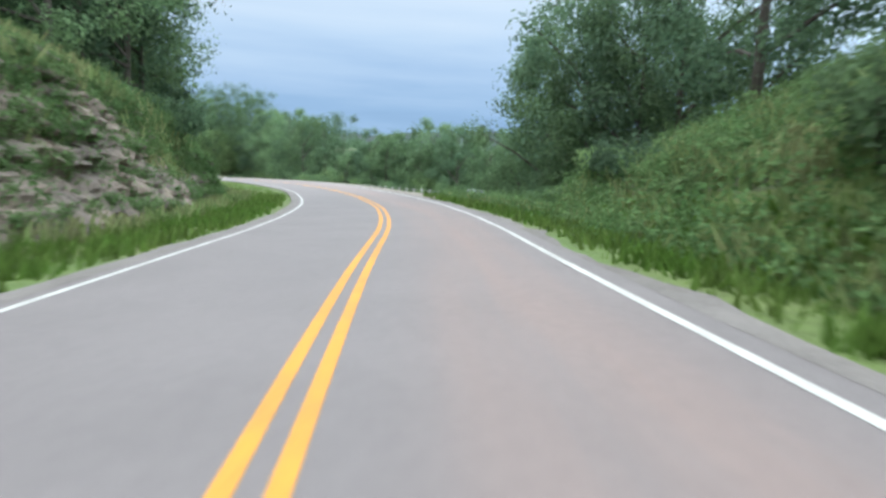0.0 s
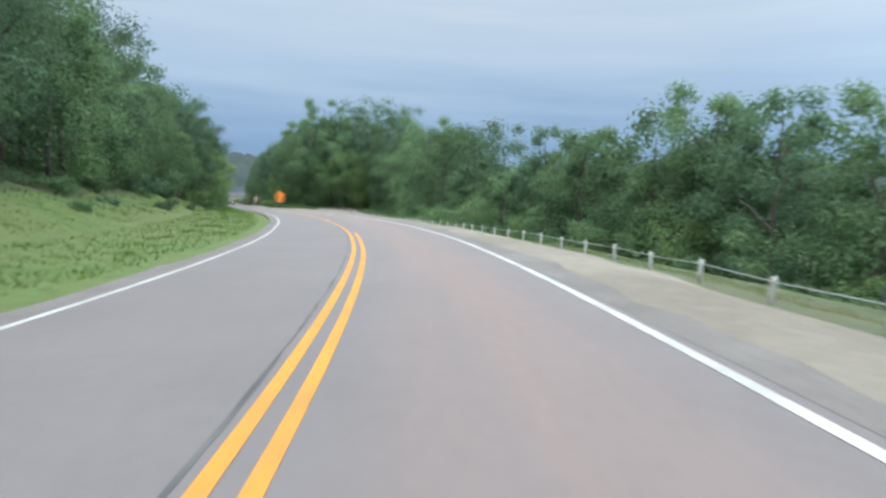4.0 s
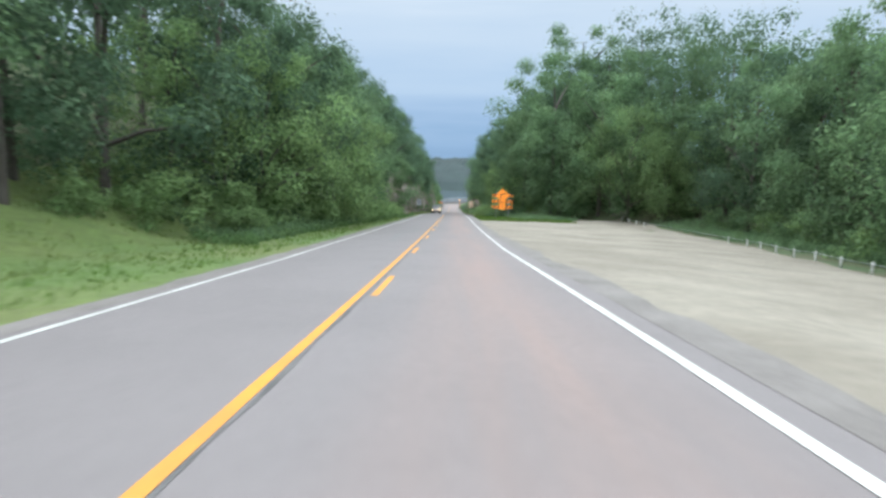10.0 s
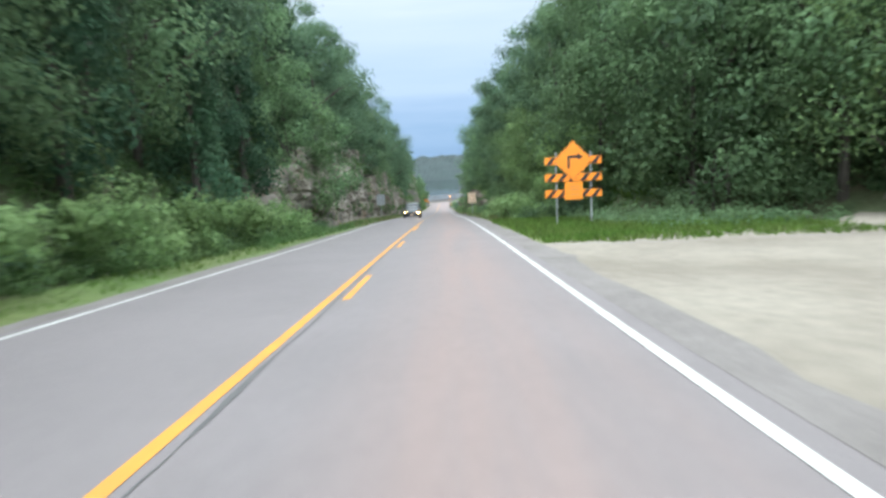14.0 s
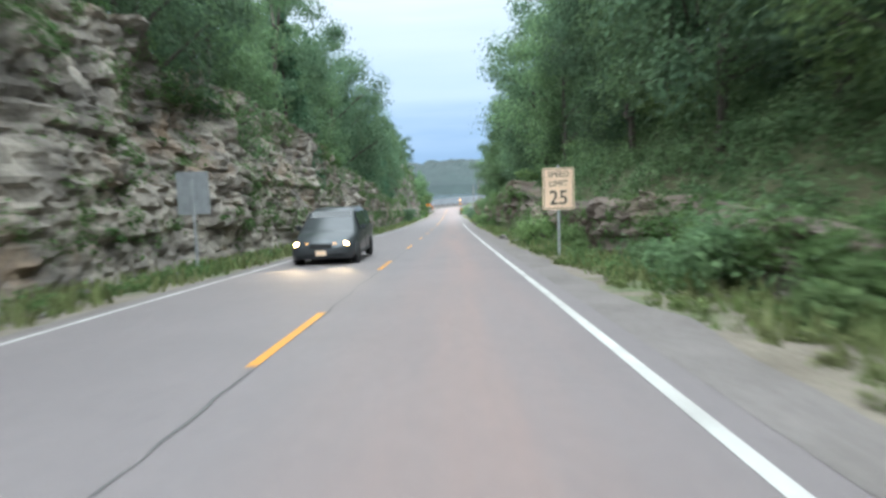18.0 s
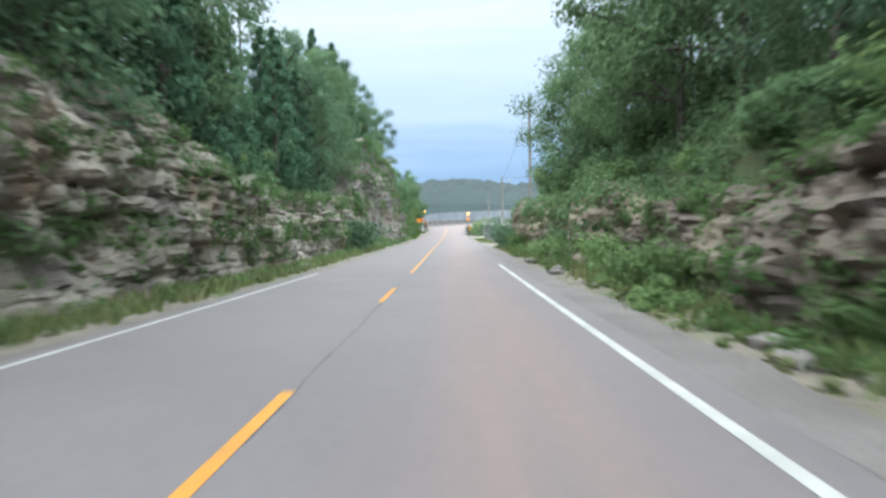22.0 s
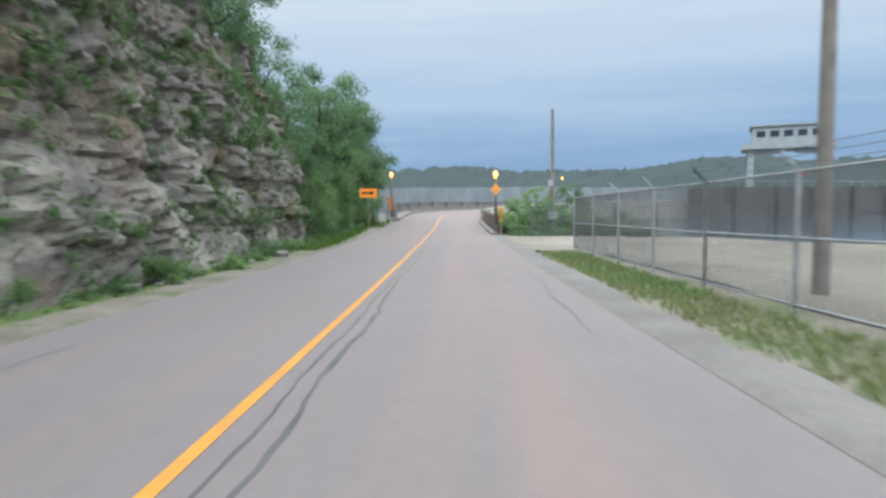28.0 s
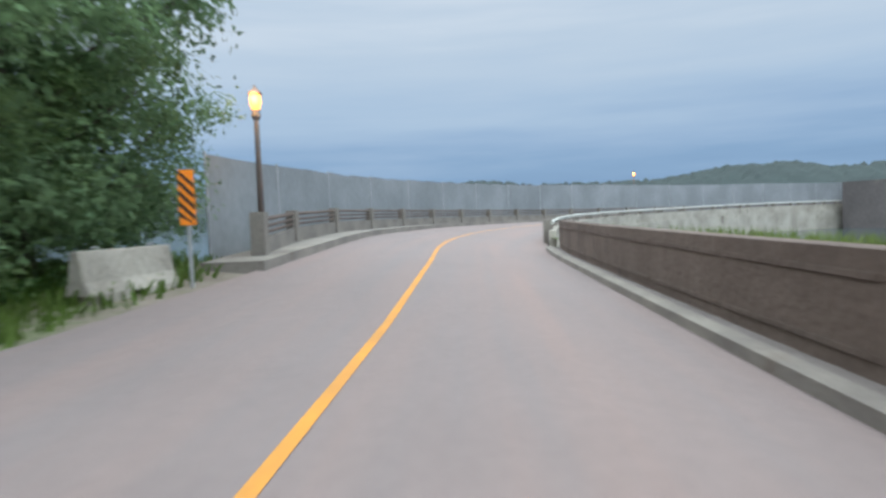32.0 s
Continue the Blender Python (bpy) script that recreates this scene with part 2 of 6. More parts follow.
LEAF = leaf_mat("tree_leaves", (0.112, 0.186, 0.096), (0.145, 0.218, 0.108))
LEAF_DARK = leaf_mat("dark_leaves", (0.085, 0.146, 0.09), (0.112, 0.172, 0.098))
LEAF_BACK = leaf_mat("woodland_leaves", (0.098, 0.165, 0.092), (0.122, 0.188, 0.10))
LEAF_LIGHT = leaf_mat("light_leaves", (0.16, 0.252, 0.105), (0.195, 0.278, 0.12))
CEDAR = leaf_mat("cedar_needles", (0.062, 0.125, 0.075), (0.08, 0.145, 0.082))
BARK = mat("bark", (0.055, 0.044, 0.0358), 0.95, (0.088, 0.077, 0.066), scale=2, bump=0.8, bump_scale=14)
ROCK = mat("limestone", (0.282, 0.247, 0.207), 0.92, (0.097, 0.084, 0.073), scale=0.75, bump=0.9, bump_scale=9, fine=0.5, stain=(0.195, 0.14, 0.10), stain_scale=0.35, stain_at=0.54)
ROCK_TAN = mat("tan_limestone", (0.27, 0.218, 0.165), 0.92, (0.125, 0.10, 0.08), scale=0.6, bump=0.9, bump_scale=9, fine=0.5, stain=(0.15, 0.12, 0.10), stain_scale=0.35, stain_at=0.56)
ROCK_DAM = mat("weathered_limestone", (0.205, 0.18, 0.155), 0.92, (0.066, 0.058, 0.053), scale=0.6, bump=0.9, bump_scale=9, fine=0.5, stain=(0.135, 0.096, 0.07), stain_scale=0.3, stain_at=0.53)
ROCK_RED = mat("iron_stained_rock", (0.162, 0.126, 0.102), 0.92, (0.0936, 0.0756, 0.0648), scale=0.7, bump=0.9, bump_scale=9, fine=0.45, stain=(0.223, 0.18, 0.137), stain_scale=0.3, stain_at=0.55)
ROCK_BLOCK = mat("limestone_block", (0.188, 0.169, 0.15), 0.92, (0.105, 0.0938, 0.0863), scale=0.8, bump=0.9, bump_scale=6, fine=0.4, per_object=0.3)
CONCRETE = mat("weathered_concrete", (0.213, 0.193, 0.168), 0.9, (0.139, 0.123, 0.111), scale=0.7, bump=0.4, bump_scale=14, fine=0.25, stain=(0.123, 0.0984, 0.082), stain_scale=0.8, stain_at=0.6)
PALE_CONCRETE = mat("pale_concrete", (0.34, 0.315, 0.27), 0.9, (0.235, 0.215, 0.185), scale=0.7, bump=0.3, bump_scale=14, fine=0.3, stain=(0.16, 0.14, 0.115), stain_scale=0.9, stain_at=0.58)
DARK_WALL = mat("stained_concrete", (0.078, 0.054, 0.043), 0.9, (0.115, 0.083, 0.068), scale=0.8, bump=0.5, bump_scale=12, fine=0.3, stain=(0.05, 0.036, 0.03), stain_scale=0.7, stain_at=0.55)
STEEL = mat("galvanised_steel", (0.42, 0.43, 0.44), 0.55, (0.33, 0.34, 0.35), scale=4, metal=0.6, fine=0.15)
WIRE = mat("fence_wire", (0.11, 0.108, 0.115), 0.65, metal=0.3)
WOOD_POLE = mat("weathered_pole", (0.20, 0.175, 0.155), 0.9, (0.13, 0.115, 0.10), scale=3, bump=0.5, bump_scale=20)
ORANGE = mat("orange_sheeting", (0.95, 0.27, 0.015), 0.5, (0.88, 0.24, 0.015), scale=2, fine=0.08)
ORANGE_FADED = mat("faded_orange_sheeting", (0.62, 0.27, 0.06), 0.6, (0.5, 0.22, 0.06), scale=3, fine=0.12)
BLACK = mat("black_sheeting", (0.015, 0.015, 0.015), 0.5, (0.02, 0.02, 0.02))
# White sheeting; the warm glow of headlights on it is put into the colour.
WARM_LIT_WHITE = mat("warm_lit_white_sheeting", (0.84, 0.60, 0.42), 0.5, (0.76, 0.54, 0.38), scale=3, fine=0.06)
SIGN_BACK = mat("sign_back_aluminium", (0.34, 0.35, 0.36), 0.5, (0.27, 0.28, 0.29), scale=4, metal=0.5)
POST_WHITE = mat("white_post_paint", (0.44, 0.44, 0.41), 0.7, (0.30, 0.30, 0.28), scale=5)
LAMP_PAINT = mat("lamp_post_paint", (0.12, 0.10, 0.09), 0.5, (0.17, 0.13, 0.11), scale=5)
LAMP_GLOW = glow("sodium_lamp", (1.0, 0.46, 0.1), 2.6)
HEAD_GLOW = glow("headlight", (1.0, 0.62, 0.22), 45.0)
TAIL_RED = glow("tail_light", (0.6, 0.02, 0.015), 0.6)
RED_SIGN = mat("red_sign_paint", (0.31, 0.06, 0.07), 0.6)
CAR_GREY = mat("grey_car_paint", (0.05, 0.055, 0.06), 0.28, (0.06, 0.065, 0.07), scale=2, fine=0.05, metal=0.3)
CAR_BLUE = mat("dark_truck_paint", (0.06, 0.075, 0.09), 0.35, (0.08, 0.09, 0.10), scale=2, fine=0.05, metal=0.2)
# Concrete with stains; the shade over this dam face is put into its colour.
INTAKE_SHADED = mat("shaded_intake_concrete", (0.092, 0.082, 0.08), 0.9, (0.062, 0.055, 0.054), scale=0.25, bump=0.4, bump_scale=6, fine=0.3, stain=(0.12, 0.11, 0.10), stain_scale=0.3, stain_at=0.58)
GLASS_DARK = mat("tinted_glass", (0.015, 0.017, 0.02), 0.06, (0.02, 0.022, 0.025), fine=0.02)
RUBBER = mat("tyre_rubber", (0.02, 0.02, 0.02), 0.85)
CHROME = mat("wheel_alloy", (0.5, 0.5, 0.5), 0.3, metal=0.9)
# Distant woodland green; the bluish haze of distance is mixed into the colour.
FAR_WOOD_HAZED = mat("hazed_far_woodland", (0.0095, 0.0205, 0.0195), 0.95, (0.006, 0.0145, 0.0145), scale=0.02, bump=1.0, bump_scale=0.12, fine=0.4, island=0.25)
WATER = mat("lake_water", (0.035, 0.05, 0.06), 0.12, (0.03, 0.045, 0.05), scale=0.01, bump=0.12, bump_scale=0.8, fine=0.05)
STRUCT_WHITE = mat("pale_painted_steel", (0.27, 0.28, 0.285), 0.6, (0.22, 0.225, 0.23), scale=1, fine=0.1)


# ---- helpers for building ----
rng = np.random.default_rng(7)


def mesh_from(name, verts, faces, material, smooth=False):
    me = bpy.data.meshes.new(name)
    me.from_pydata([tuple(v) for v in verts], [], [tuple(f) for f in faces])
    if material:
        me.materials.append(material)
    if smooth:
        me.polygons.foreach_set("use_smooth", [True] * len(me.polygons))
    me.update()
    return me


def part(name, bm, material, parent, label=""):
    """Link a bmesh (or a ready mesh) as one mesh object under a thing or a part."""
    if isinstance(bm, bmesh.types.BMesh):
        me = bpy.data.meshes.new(name)
        bm.to_mesh(me)
        bm.free()
        me.materials.append(material)
    else:
        me = bm
    ob = new(name, me)
    ob.parent = parent
    if label:
        ob["label"] = label
    return ob


def thing(name, m, label, category, group="", kind=""):
    ob = new(name)
    ob.empty_display_size = 0.3
    ob.matrix_world = m
    return tagged(ob, label, category, group, kind)


def box(sx, sy, sz, at=(0, 0, 0), bevel=0.0, turn=None):
    bm = bmesh.new()
    bmesh.ops.create_cube(bm, size=1.0)
    bmesh.ops.scale(bm, vec=(sx, sy, sz), verts=bm.verts)
    if bevel:
        bmesh.ops.bevel(bm, geom=bm.edges[:], offset=bevel, segments=2, affect="EDGES")
    if turn is not None:
        bmesh.ops.transform(bm, matrix=turn, verts=bm.verts)
    bmesh.ops.translate(bm, vec=at, verts=bm.verts)
    return bm


def tube(points, radii, sides=8):
    """A closed tube along points with the given radii."""
    bm = bmesh.new()
    rings = []
    for i, p in enumerate(points):
        p = Vector(p)
        a = Vector(points[max(i - 1, 0)])
        b = Vector(points[min(i + 1, len(points) - 1)])
        d = (b - a).normalized()
        side = d.cross(Vector((0, 0, 1)))
        side = Vector((1, 0, 0)) if side.length < 1e-3 else side.normalized()
        up = side.cross(d).normalized()
        r = radii[i] if hasattr(radii, "__len__") else radii
        rings.append([bm.verts.new(p + side * (r * math.cos(2 * math.pi * k / sides)) + up * (r * math.sin(2 * math.pi * k / sides))) for k in range(sides)])
    for a, b in zip(rings, rings[1:]):
        for k in range(sides):
            bm.faces.new((a[k], a[(k + 1) % sides], b[(k + 1) % sides], b[k]))
    bm.faces.new(rings[0][::-1])
    bm.faces.new(rings[-1])
    bmesh.ops.recalc_face_normals(bm, faces=bm.faces)
    return bm


def lathe(profile, sides=14):
    bm = bmesh.new()
    rings = [[bm.verts.new((r * math.cos(2 * math.pi * k / sides), r * math.sin(2 * math.pi * k / sides), z)) for k in range(sides)] for r, z in profile]
    for a, b in zip(rings, rings[1:]):
        for k in range(sides):
            bm.faces.new((a[k], a[(k + 1) % sides], b[(k + 1) % sides], b[k]))
    bm.faces.new(rings[0][::-1])
    bm.faces.new(rings[-1])
    for fc in bm.faces:
        fc.smooth = True
    return bm


def plate(corners, thick, axis=(0, 1, 0)):
    """A flat polygon given by its corners (x, z), extruded along y to a plate."""
    bm = bmesh.new()
    front = [bm.verts.new((x, 0, z)) for x, z in corners]
    back = [bm.verts.new((x, thick, z)) for x, z in corners]
    bm.faces.new(front)
    bm.faces.new(back[::-1])
    k = len(corners)
    for i in range(k):
        bm.faces.new((front[i], back[i], back[(i + 1) % k], front[(i + 1) % k]))
    bmesh.ops.recalc_face_normals(bm, faces=bm.faces)
    return bm


def lettering(text, size, depth=0.004):
    """The mesh of a line of text, upright in the x-z plane and facing -y."""
    cu = bpy.data.curves.new("text", "FONT")
    cu.body, cu.size, cu.extrude, cu.align_x = text, size, depth, "CENTER"
    ob = new("text", cu)
    dg = bpy.context.evaluated_depsgraph_get()
    me = bpy.data.meshes.new_from_object(ob.evaluated_get(dg))
    bpy.data.objects.remove(ob)
    me.transform(Matrix.Rotation(radians(90), 4, "X"))
    return me


# ---- the road's line ----
END_S, END_R, END_X = 199.0, 58.0, 0.0   # where the bend onto the dam begins, its radius, and the lane shift before it


def dense_line():
    c = np.array(CENTRE)
    out = []
    for i in range(len(c) - 1):
        p0, p1, p2, p3 = c[max(i - 1, 0)], c[i], c[i + 1], c[min(i + 2, len(c) - 1)]
        for u in np.arange(0, 1, 0.05):
            out.append(0.5 * (2 * p1 + (p2 - p0) * u + (2 * p0 - 5 * p1 + 4 * p2 - p3) * u * u + (3 * p1 - p0 - 3 * p2 + p3) * u ** 3))
    out.append(c[-1])
    return np.array(out)


LINE = dense_line()
LINE = LINE[LINE[:, 1] < 168]
Z_END = LINE[-1, 2]
_len = np.concatenate([[0], np.cumsum(np.hypot(np.diff(LINE[:, 0]), np.diff(LINE[:, 1])))])
_s = _len - np.interp(0.0, LINE[:, 1], _len)
DECK = Z_END + 0.5
END_TURN = radians(62)


def at(s):
    """Centre, forward direction, height and cross fall of the road at s metres."""
    if s <= _s[-1] - 2:
        if s < _s[0] + 2:
            x, y, dx, dy, z, b = at(_s[0] + 2.01)
            k = s - (_s[0] + 2.01)
            return x + dx * k, y + dy * k, dx, dy, z - 0.03 * k, b
        x, y, z, b = (float(np.interp(s, _s, LINE[:, k])) for k in range(4))
        x2, y2 = (float(np.interp(s + 1.5, _s, LINE[:, k])) for k in range(2))
        x1, y1 = (float(np.interp(s - 1.5, _s, LINE[:, k])) for k in range(2))
        d = math.hypot(x2 - x1, y2 - y1)
        return x, y, (x2 - x1) / d, (y2 - y1) / d, z, b
    z = Z_END + float(np.interp(s, [166, 174, 180, 187, 194, 204, 215, 225], [.02, -.1, -.12, .02, .19, .38, .48, .5]))
    bank = float(np.interp(s, [174, 194, 204, 230, 260], [0, -.085, -.11, -.06, 0]))
    if s <= END_S:
        k = max(0.0, min(1.0, (s - 165) / 20))
        return END_X * k * k * (3 - 2 * k), s, 0.0, 1.0, z, bank
    a = min((s - END_S) / END_R, END_TURN)
    x, y = END_X + END_R * (1 - math.cos(a)), END_S + END_R * math.sin(a)
    k = max(0.0, s - END_S - END_R * END_TURN)
    return x + math.sin(a) * k, y + math.cos(a) * k, math.sin(a), math.cos(a), z, bank


def put(s, u, v=0.0):
    """World place at s along the road, u to its right, v above its surface."""
    x, y, dx, dy, z, b = at(s)
    return Vector((x + dy * u, y - dx * u, z + v + b * max(-6, min(6, u))))


def strip(name, s0, s1, us, v, material, step=2.0, parent=None, label="", wobble=0.0):
    """A ribbon along the road: us is a list of offsets or a function of s that gives them."""
    n = max(2, int((s1 - s0) / step) + 1)
    verts, faces = [], []
    for i in range(n):
        s = s0 + (s1 - s0) * i / (n - 1)
        row = us(s) if callable(us) else us
        for u in row:
            verts.append(put(s, u + (noise.noise((s * 0.35, u, 0)) * wobble if wobble else 0), v))
    k = len(row)
    for i in range(n - 1):
        for j in range(k - 1):
            a = i * k + j
            faces.append((a, a + 1, a + k + 1, a + k))
    ob = new(name, mesh_from(name, verts, faces, material))
    if parent:
        ob.parent = parent
    if label:
        ob["label"] = label
    return ob


# ---- ground ----
EDGE = 3.95      # half the paved width
WATER_Z = DECK - 2.1
T_S = [-290, -235, -205, -188, -172, -150, -110, -70, -45, -25, -8, 4, 18, 60, 85, 100, 119, 127, 150, 166, 174, 184, 192]
T_LFLAT = [3, 3.2, 4.2, 4.2, 4.5, 6, 6, 5, 4, 3.4, 4.5, 5.8, 5.0, 4.0, 3.75, 3.8, 3.8, 3.7, 2.8, 3.0, 3.4, 5, 6]     # verge
T_LCLIFF = [1, 3, 4.5, 4.2, 3.2, 0, 0, 0, .3, 1, 2, 4, 6.5, 6.5, 4.5, 4.0, 3.6, 5.0, 9, 8, 6, 0, -2]                       # height of the cut
T_LSLOPE = [.6, .6, .55, .5, .5, .34, .37, .44, .6, .7, .8, .7, .6, .6, .7, .7, .7, .7, .8, .8, .5, .1, -.5]
T_LTOP = [14, 14, 13, 12, 11, 11, 11, 12, 14, 15, 15, 15, 14, 13, 12, 12, 12, 13, 13, 12, 9, 1, -6]
T_RFLAT = [2, 2, 2, 2.4, 6, 15, 12, 16, 22, 26, 22, 8, 4.6, 3.4, 3.4, 3.4, 3.6, 24, 27, 19, 13, 3, 1]
T_RCLIFF = [1, 1.2, 1.4, 1.2, 0, 0, 0, 0, 0, 0, .4, 1.0, 1.8, 2.8, 2.6, 2.8, 3.0, 0, 0, 0, 0, 0, 0]
T_RSLOPE = [.5, .55, .6, .5, -.4, -.4, -.35, -.25, -.15, .1, .2, .45, 1, 1, 1, .9, .5, -.25, -.5, -.5, -.5, -1, -1.5]
T_RTOP = [8, 8, 9, 7, -5, -6, -5, -3, -1, 2, 4, 8, 12, 11, 9, 8, 4, -7, -7, -7, -7, -7, -7]
T_RTILT = [0, 0, 0, -.05, -.12, -.14, -.13, -.08, -.04, -.02, 0, 0, 0, 0, 0, 0, 0, 0, -.01, -.01, -.01, 0, 0]


def tab(t, s):
    return float(np.interp(s, T_S, t))


def ground_h(s, u):
    """Height of the natural ground over the road's own level."""
    if abs(u) <= EDGE - (1.1 if s > 184 and u < 0 else .25 if u < 0 else 0):
        return -0.12
    d = abs(u) - EDGE
    if u < 0:
        flat, cl, sl, top, tilt = tab(T_LFLAT, s), tab(T_LCLIFF, s), tab(T_LSLOPE, s), tab(T_LTOP, s), 0.0
    else:
        flat, cl, sl, top, tilt = tab(T_RFLAT, s), tab(T_RCLIFF, s), tab(T_RSLOPE, s), tab(T_RTOP, s), tab(T_RTILT, s)
    h = -0.06 + tilt * max(0.0, min(d, flat) - 1.0)
    h += 0.10 * min(1.0, d / 1.5) * noise.noise((s * 0.3, u * 0.3, 2))
    if d > flat:
        e = d - flat
        r = cl * min(1.0, e / 1.2) + sl * max(0.0, e - 0.8)
        r = min(r, max(top, cl)) if top > 0 else max(r, top)
        h += r + min(e, 5) * 0.12 * noise.noise((s * 0.13, u * 0.13, 5)) + min(e, 2) * 0.2 * noise.noise((s * 0.6, u * 0.6, 7))
    return h


def ground_at(s, u):
    p = put(s, u, 0)
    p.z += ground_h(s, u)
    return p


def build_ground():
    us = [-170, -120, -90, -70, -55, -45, -38, -32, -27, -23, -20, -17.5, -15, -13, -11.5, -10, -9, -8, -7.2, -6.5, -5.9, -5.3, -4.7, -4.2, -EDGE, -3.65]
    us += [-2, 0, 2, EDGE, 4.2, 4.7, 5.3, 5.9, 6.5, 7.2, 8, 9, 10, 11.5, 13, 15, 17.5, 20, 23, 27, 32, 38, 45, 55, 70, 90, 120, 170]
    ss = np.arange(-288, 195, 2.0)
    verts, faces = [], []
    for s in ss:
        for u in us:
            p = ground_at(s, u)
            if abs(u) == 170 or (s == ss[0] and abs(u) > 6):
                p.z = WATER_Z - 4
            verts.append(p)
    k = len(us)
    for i in range(len(ss) - 1):
        for j in range(k - 1):
            a = i * k + j
            faces.append((a, a + 1, a + k + 1, a + k))
    me = mesh_from("ground", verts, faces, GRASS_GROUND, True)
    me.materials.append(EARTH)
    me.materials.append(RUBBLE)
    mids = [i for i in range(len(me.polygons))]
    for i in mids:
        sj = ss[i // (k - 1)]
        u = us[i % (k - 1)]
        d = abs(u) - EDGE
        wood = d > 13 if (u < 0 and -185 < sj < -25) else d > 3.2
        if u > 0 and sj > 122:
            wood = d > 9
        rubble = (2 if u > 0 else 14) < sj < 128 and d < 3.2 + 1.2 * noise.noise((sj * .3, u, 3)) or (sj > 120 and u > 0 and d < 3.2) or (sj > 124 and u < 0 and d < 1.3)
        me.polygons[i].material_index = 2 if rubble else 1 if wood else 0
    return tagged(new("ground", me), "uneven grassy and wooded ground beside the road", "ground", kind="structure")


build_ground()
far = mesh_from("lake", [(-4500, -4500, WATER_Z), (4500, -4500, WATER_Z), (4500, 4500, WATER_Z), (-4500, 4500, WATER_Z)], [(0, 1, 2, 3)], WATER)
tagged(new("water", far), "calm grey lake reflecting the overcast sky", "water", kind="structure")

right_u = lambda s: float(np.interp(s, [-205, -190, -178, -140, -128, -115, -100, -88, -62, -38, 12, 50, 90], [3.55, 3.45, 3.66, 3.78, 3.62, 3.47, 3.45, 3.6, 3.46, 3.63, 3.62, 3.54, 3.5]))
left_u = lambda s: -float(np.interp(s, [-215, -200, -190, -177, -168, -140, -128, -116, -104, -90, -70, -60, -36, -20, 15, 30, 56, 88], [3.3, 3.35, 3.5, 3.15, 3.25, 3.27, 3.33, 3.18, 3.12, 3.08, 3.25, 3.45, 3.5, 3.5, 3.45, 3.52, 3.53, 3.42]))
road = strip("road", -288, 330, lambda s: [left_u(s) - .22 + .14 * max(0, min(1, (s - 96) / 8)) + .62 * max(0, min(1, (s - 180) / 11)), -2, 0, 2, EDGE + .1], 0.0, ROAD_SURFACE, 2.0)
tagged(road, "worn light grey two-lane asphalt road with pinkish wheel tracks", "road", kind="structure")
for key, col in (("lane", [across for _ in range(310) for across in (-3.6, -2, 0, 2, EDGE + .1)]), ("run", [-288 + 2.0 * (i // 5) for i in range(1550)])):
    layer = road.data.attributes.new(key, "FLOAT", "POINT")
    layer.data.foreach_set("value", np.array(col[:len(road.data.vertices)], np.float32))
strip("left_shoulder", -288, 99, lambda s: [left_u(s) - (.62 if s < 0 else .45) - 0.12 * noise.noise((s * .2, 3, 0)) - .14 * noise.noise((s * .9, 5, 0)), left_u(s) - .2], 0.004, SHOULDER, 1.0, road)
strip("right_shoulder", -288, 181, lambda s: [EDGE - 0.02, EDGE + float(np.interp(s, [-188, -170, -145, -30, -14], [.3, .45, .55, .6, .7])) + 0.35 * noise.noise((s * .2, 9, 0)) + .3 * noise.noise((s * .8, 2, 0))], 0.004, SHOULDER, 1.0, road)

def painted(name, s0, s1, u, w, material, v=0.006):
    return strip(name, s0, s1, [u - w / 2, u + w / 2], v, material, 1.0, road)


strip("left_edge_line", -288, 98, lambda s: [left_u(s) - .055, left_u(s) + .055], 0.006, WHITE_LINE, 1.0, road)
strip("right_edge_line", -288, 101, lambda s: [right_u(s) - .065, right_u(s) + .065], 0.006, WHITE_LINE, 1.0, road)
drift = lambda s: float(np.interp(s, [-210, -200, -190, -181, -172, -158, -144, -134, -118, -107, -90, -64, -40, 6], [.14, .15, .22, .45, .36, .3, .33, .28, .13, 0, .08, .01, -.02, .1]))
strip("yellow_line", -288, 6, lambda s: [drift(s) + k for k in (-.19, -.07)], 0.006, YELLOW_LINE, 1.0, road)
strip("yellow_line", -288, -134, lambda s: [drift(s) + k for k in (.07, .19)], 0.006, YELLOW_LINE, 1.0, road)
strip("yellow_line", 97, 260, lambda s: [k + float(np.interp(s, [97, 120, 140, 166, 178, 188, 196, 210], [.08, .09, .1, .05, .1, .34, .36, .15])) for k in (-.055, .055)], 0.006, YELLOW_LINE, 1.0, road)

for i in range(11):          # broken centre line: right-hand strokes beside the solid line, then single strokes
    painted("yellow_stroke", -117.9 + 10.5 * i, -114.8 + 10.5 * i, drift(-116 + 10.5 * i) + .13, 0.12, YELLOW_LINE)
painted("yellow_stroke", -1, 6, 0.13, 0.12, YELLOW_LINE)
painted("yellow_stroke", 6.4, 14.0, 0.03, 0.12, YELLOW_LINE)
for i in range(8):
    painted("yellow_stroke", 15.9 + 10.32 * i, 19.1 + 10.32 * i, 0.05, 0.12, YELLOW_LINE)


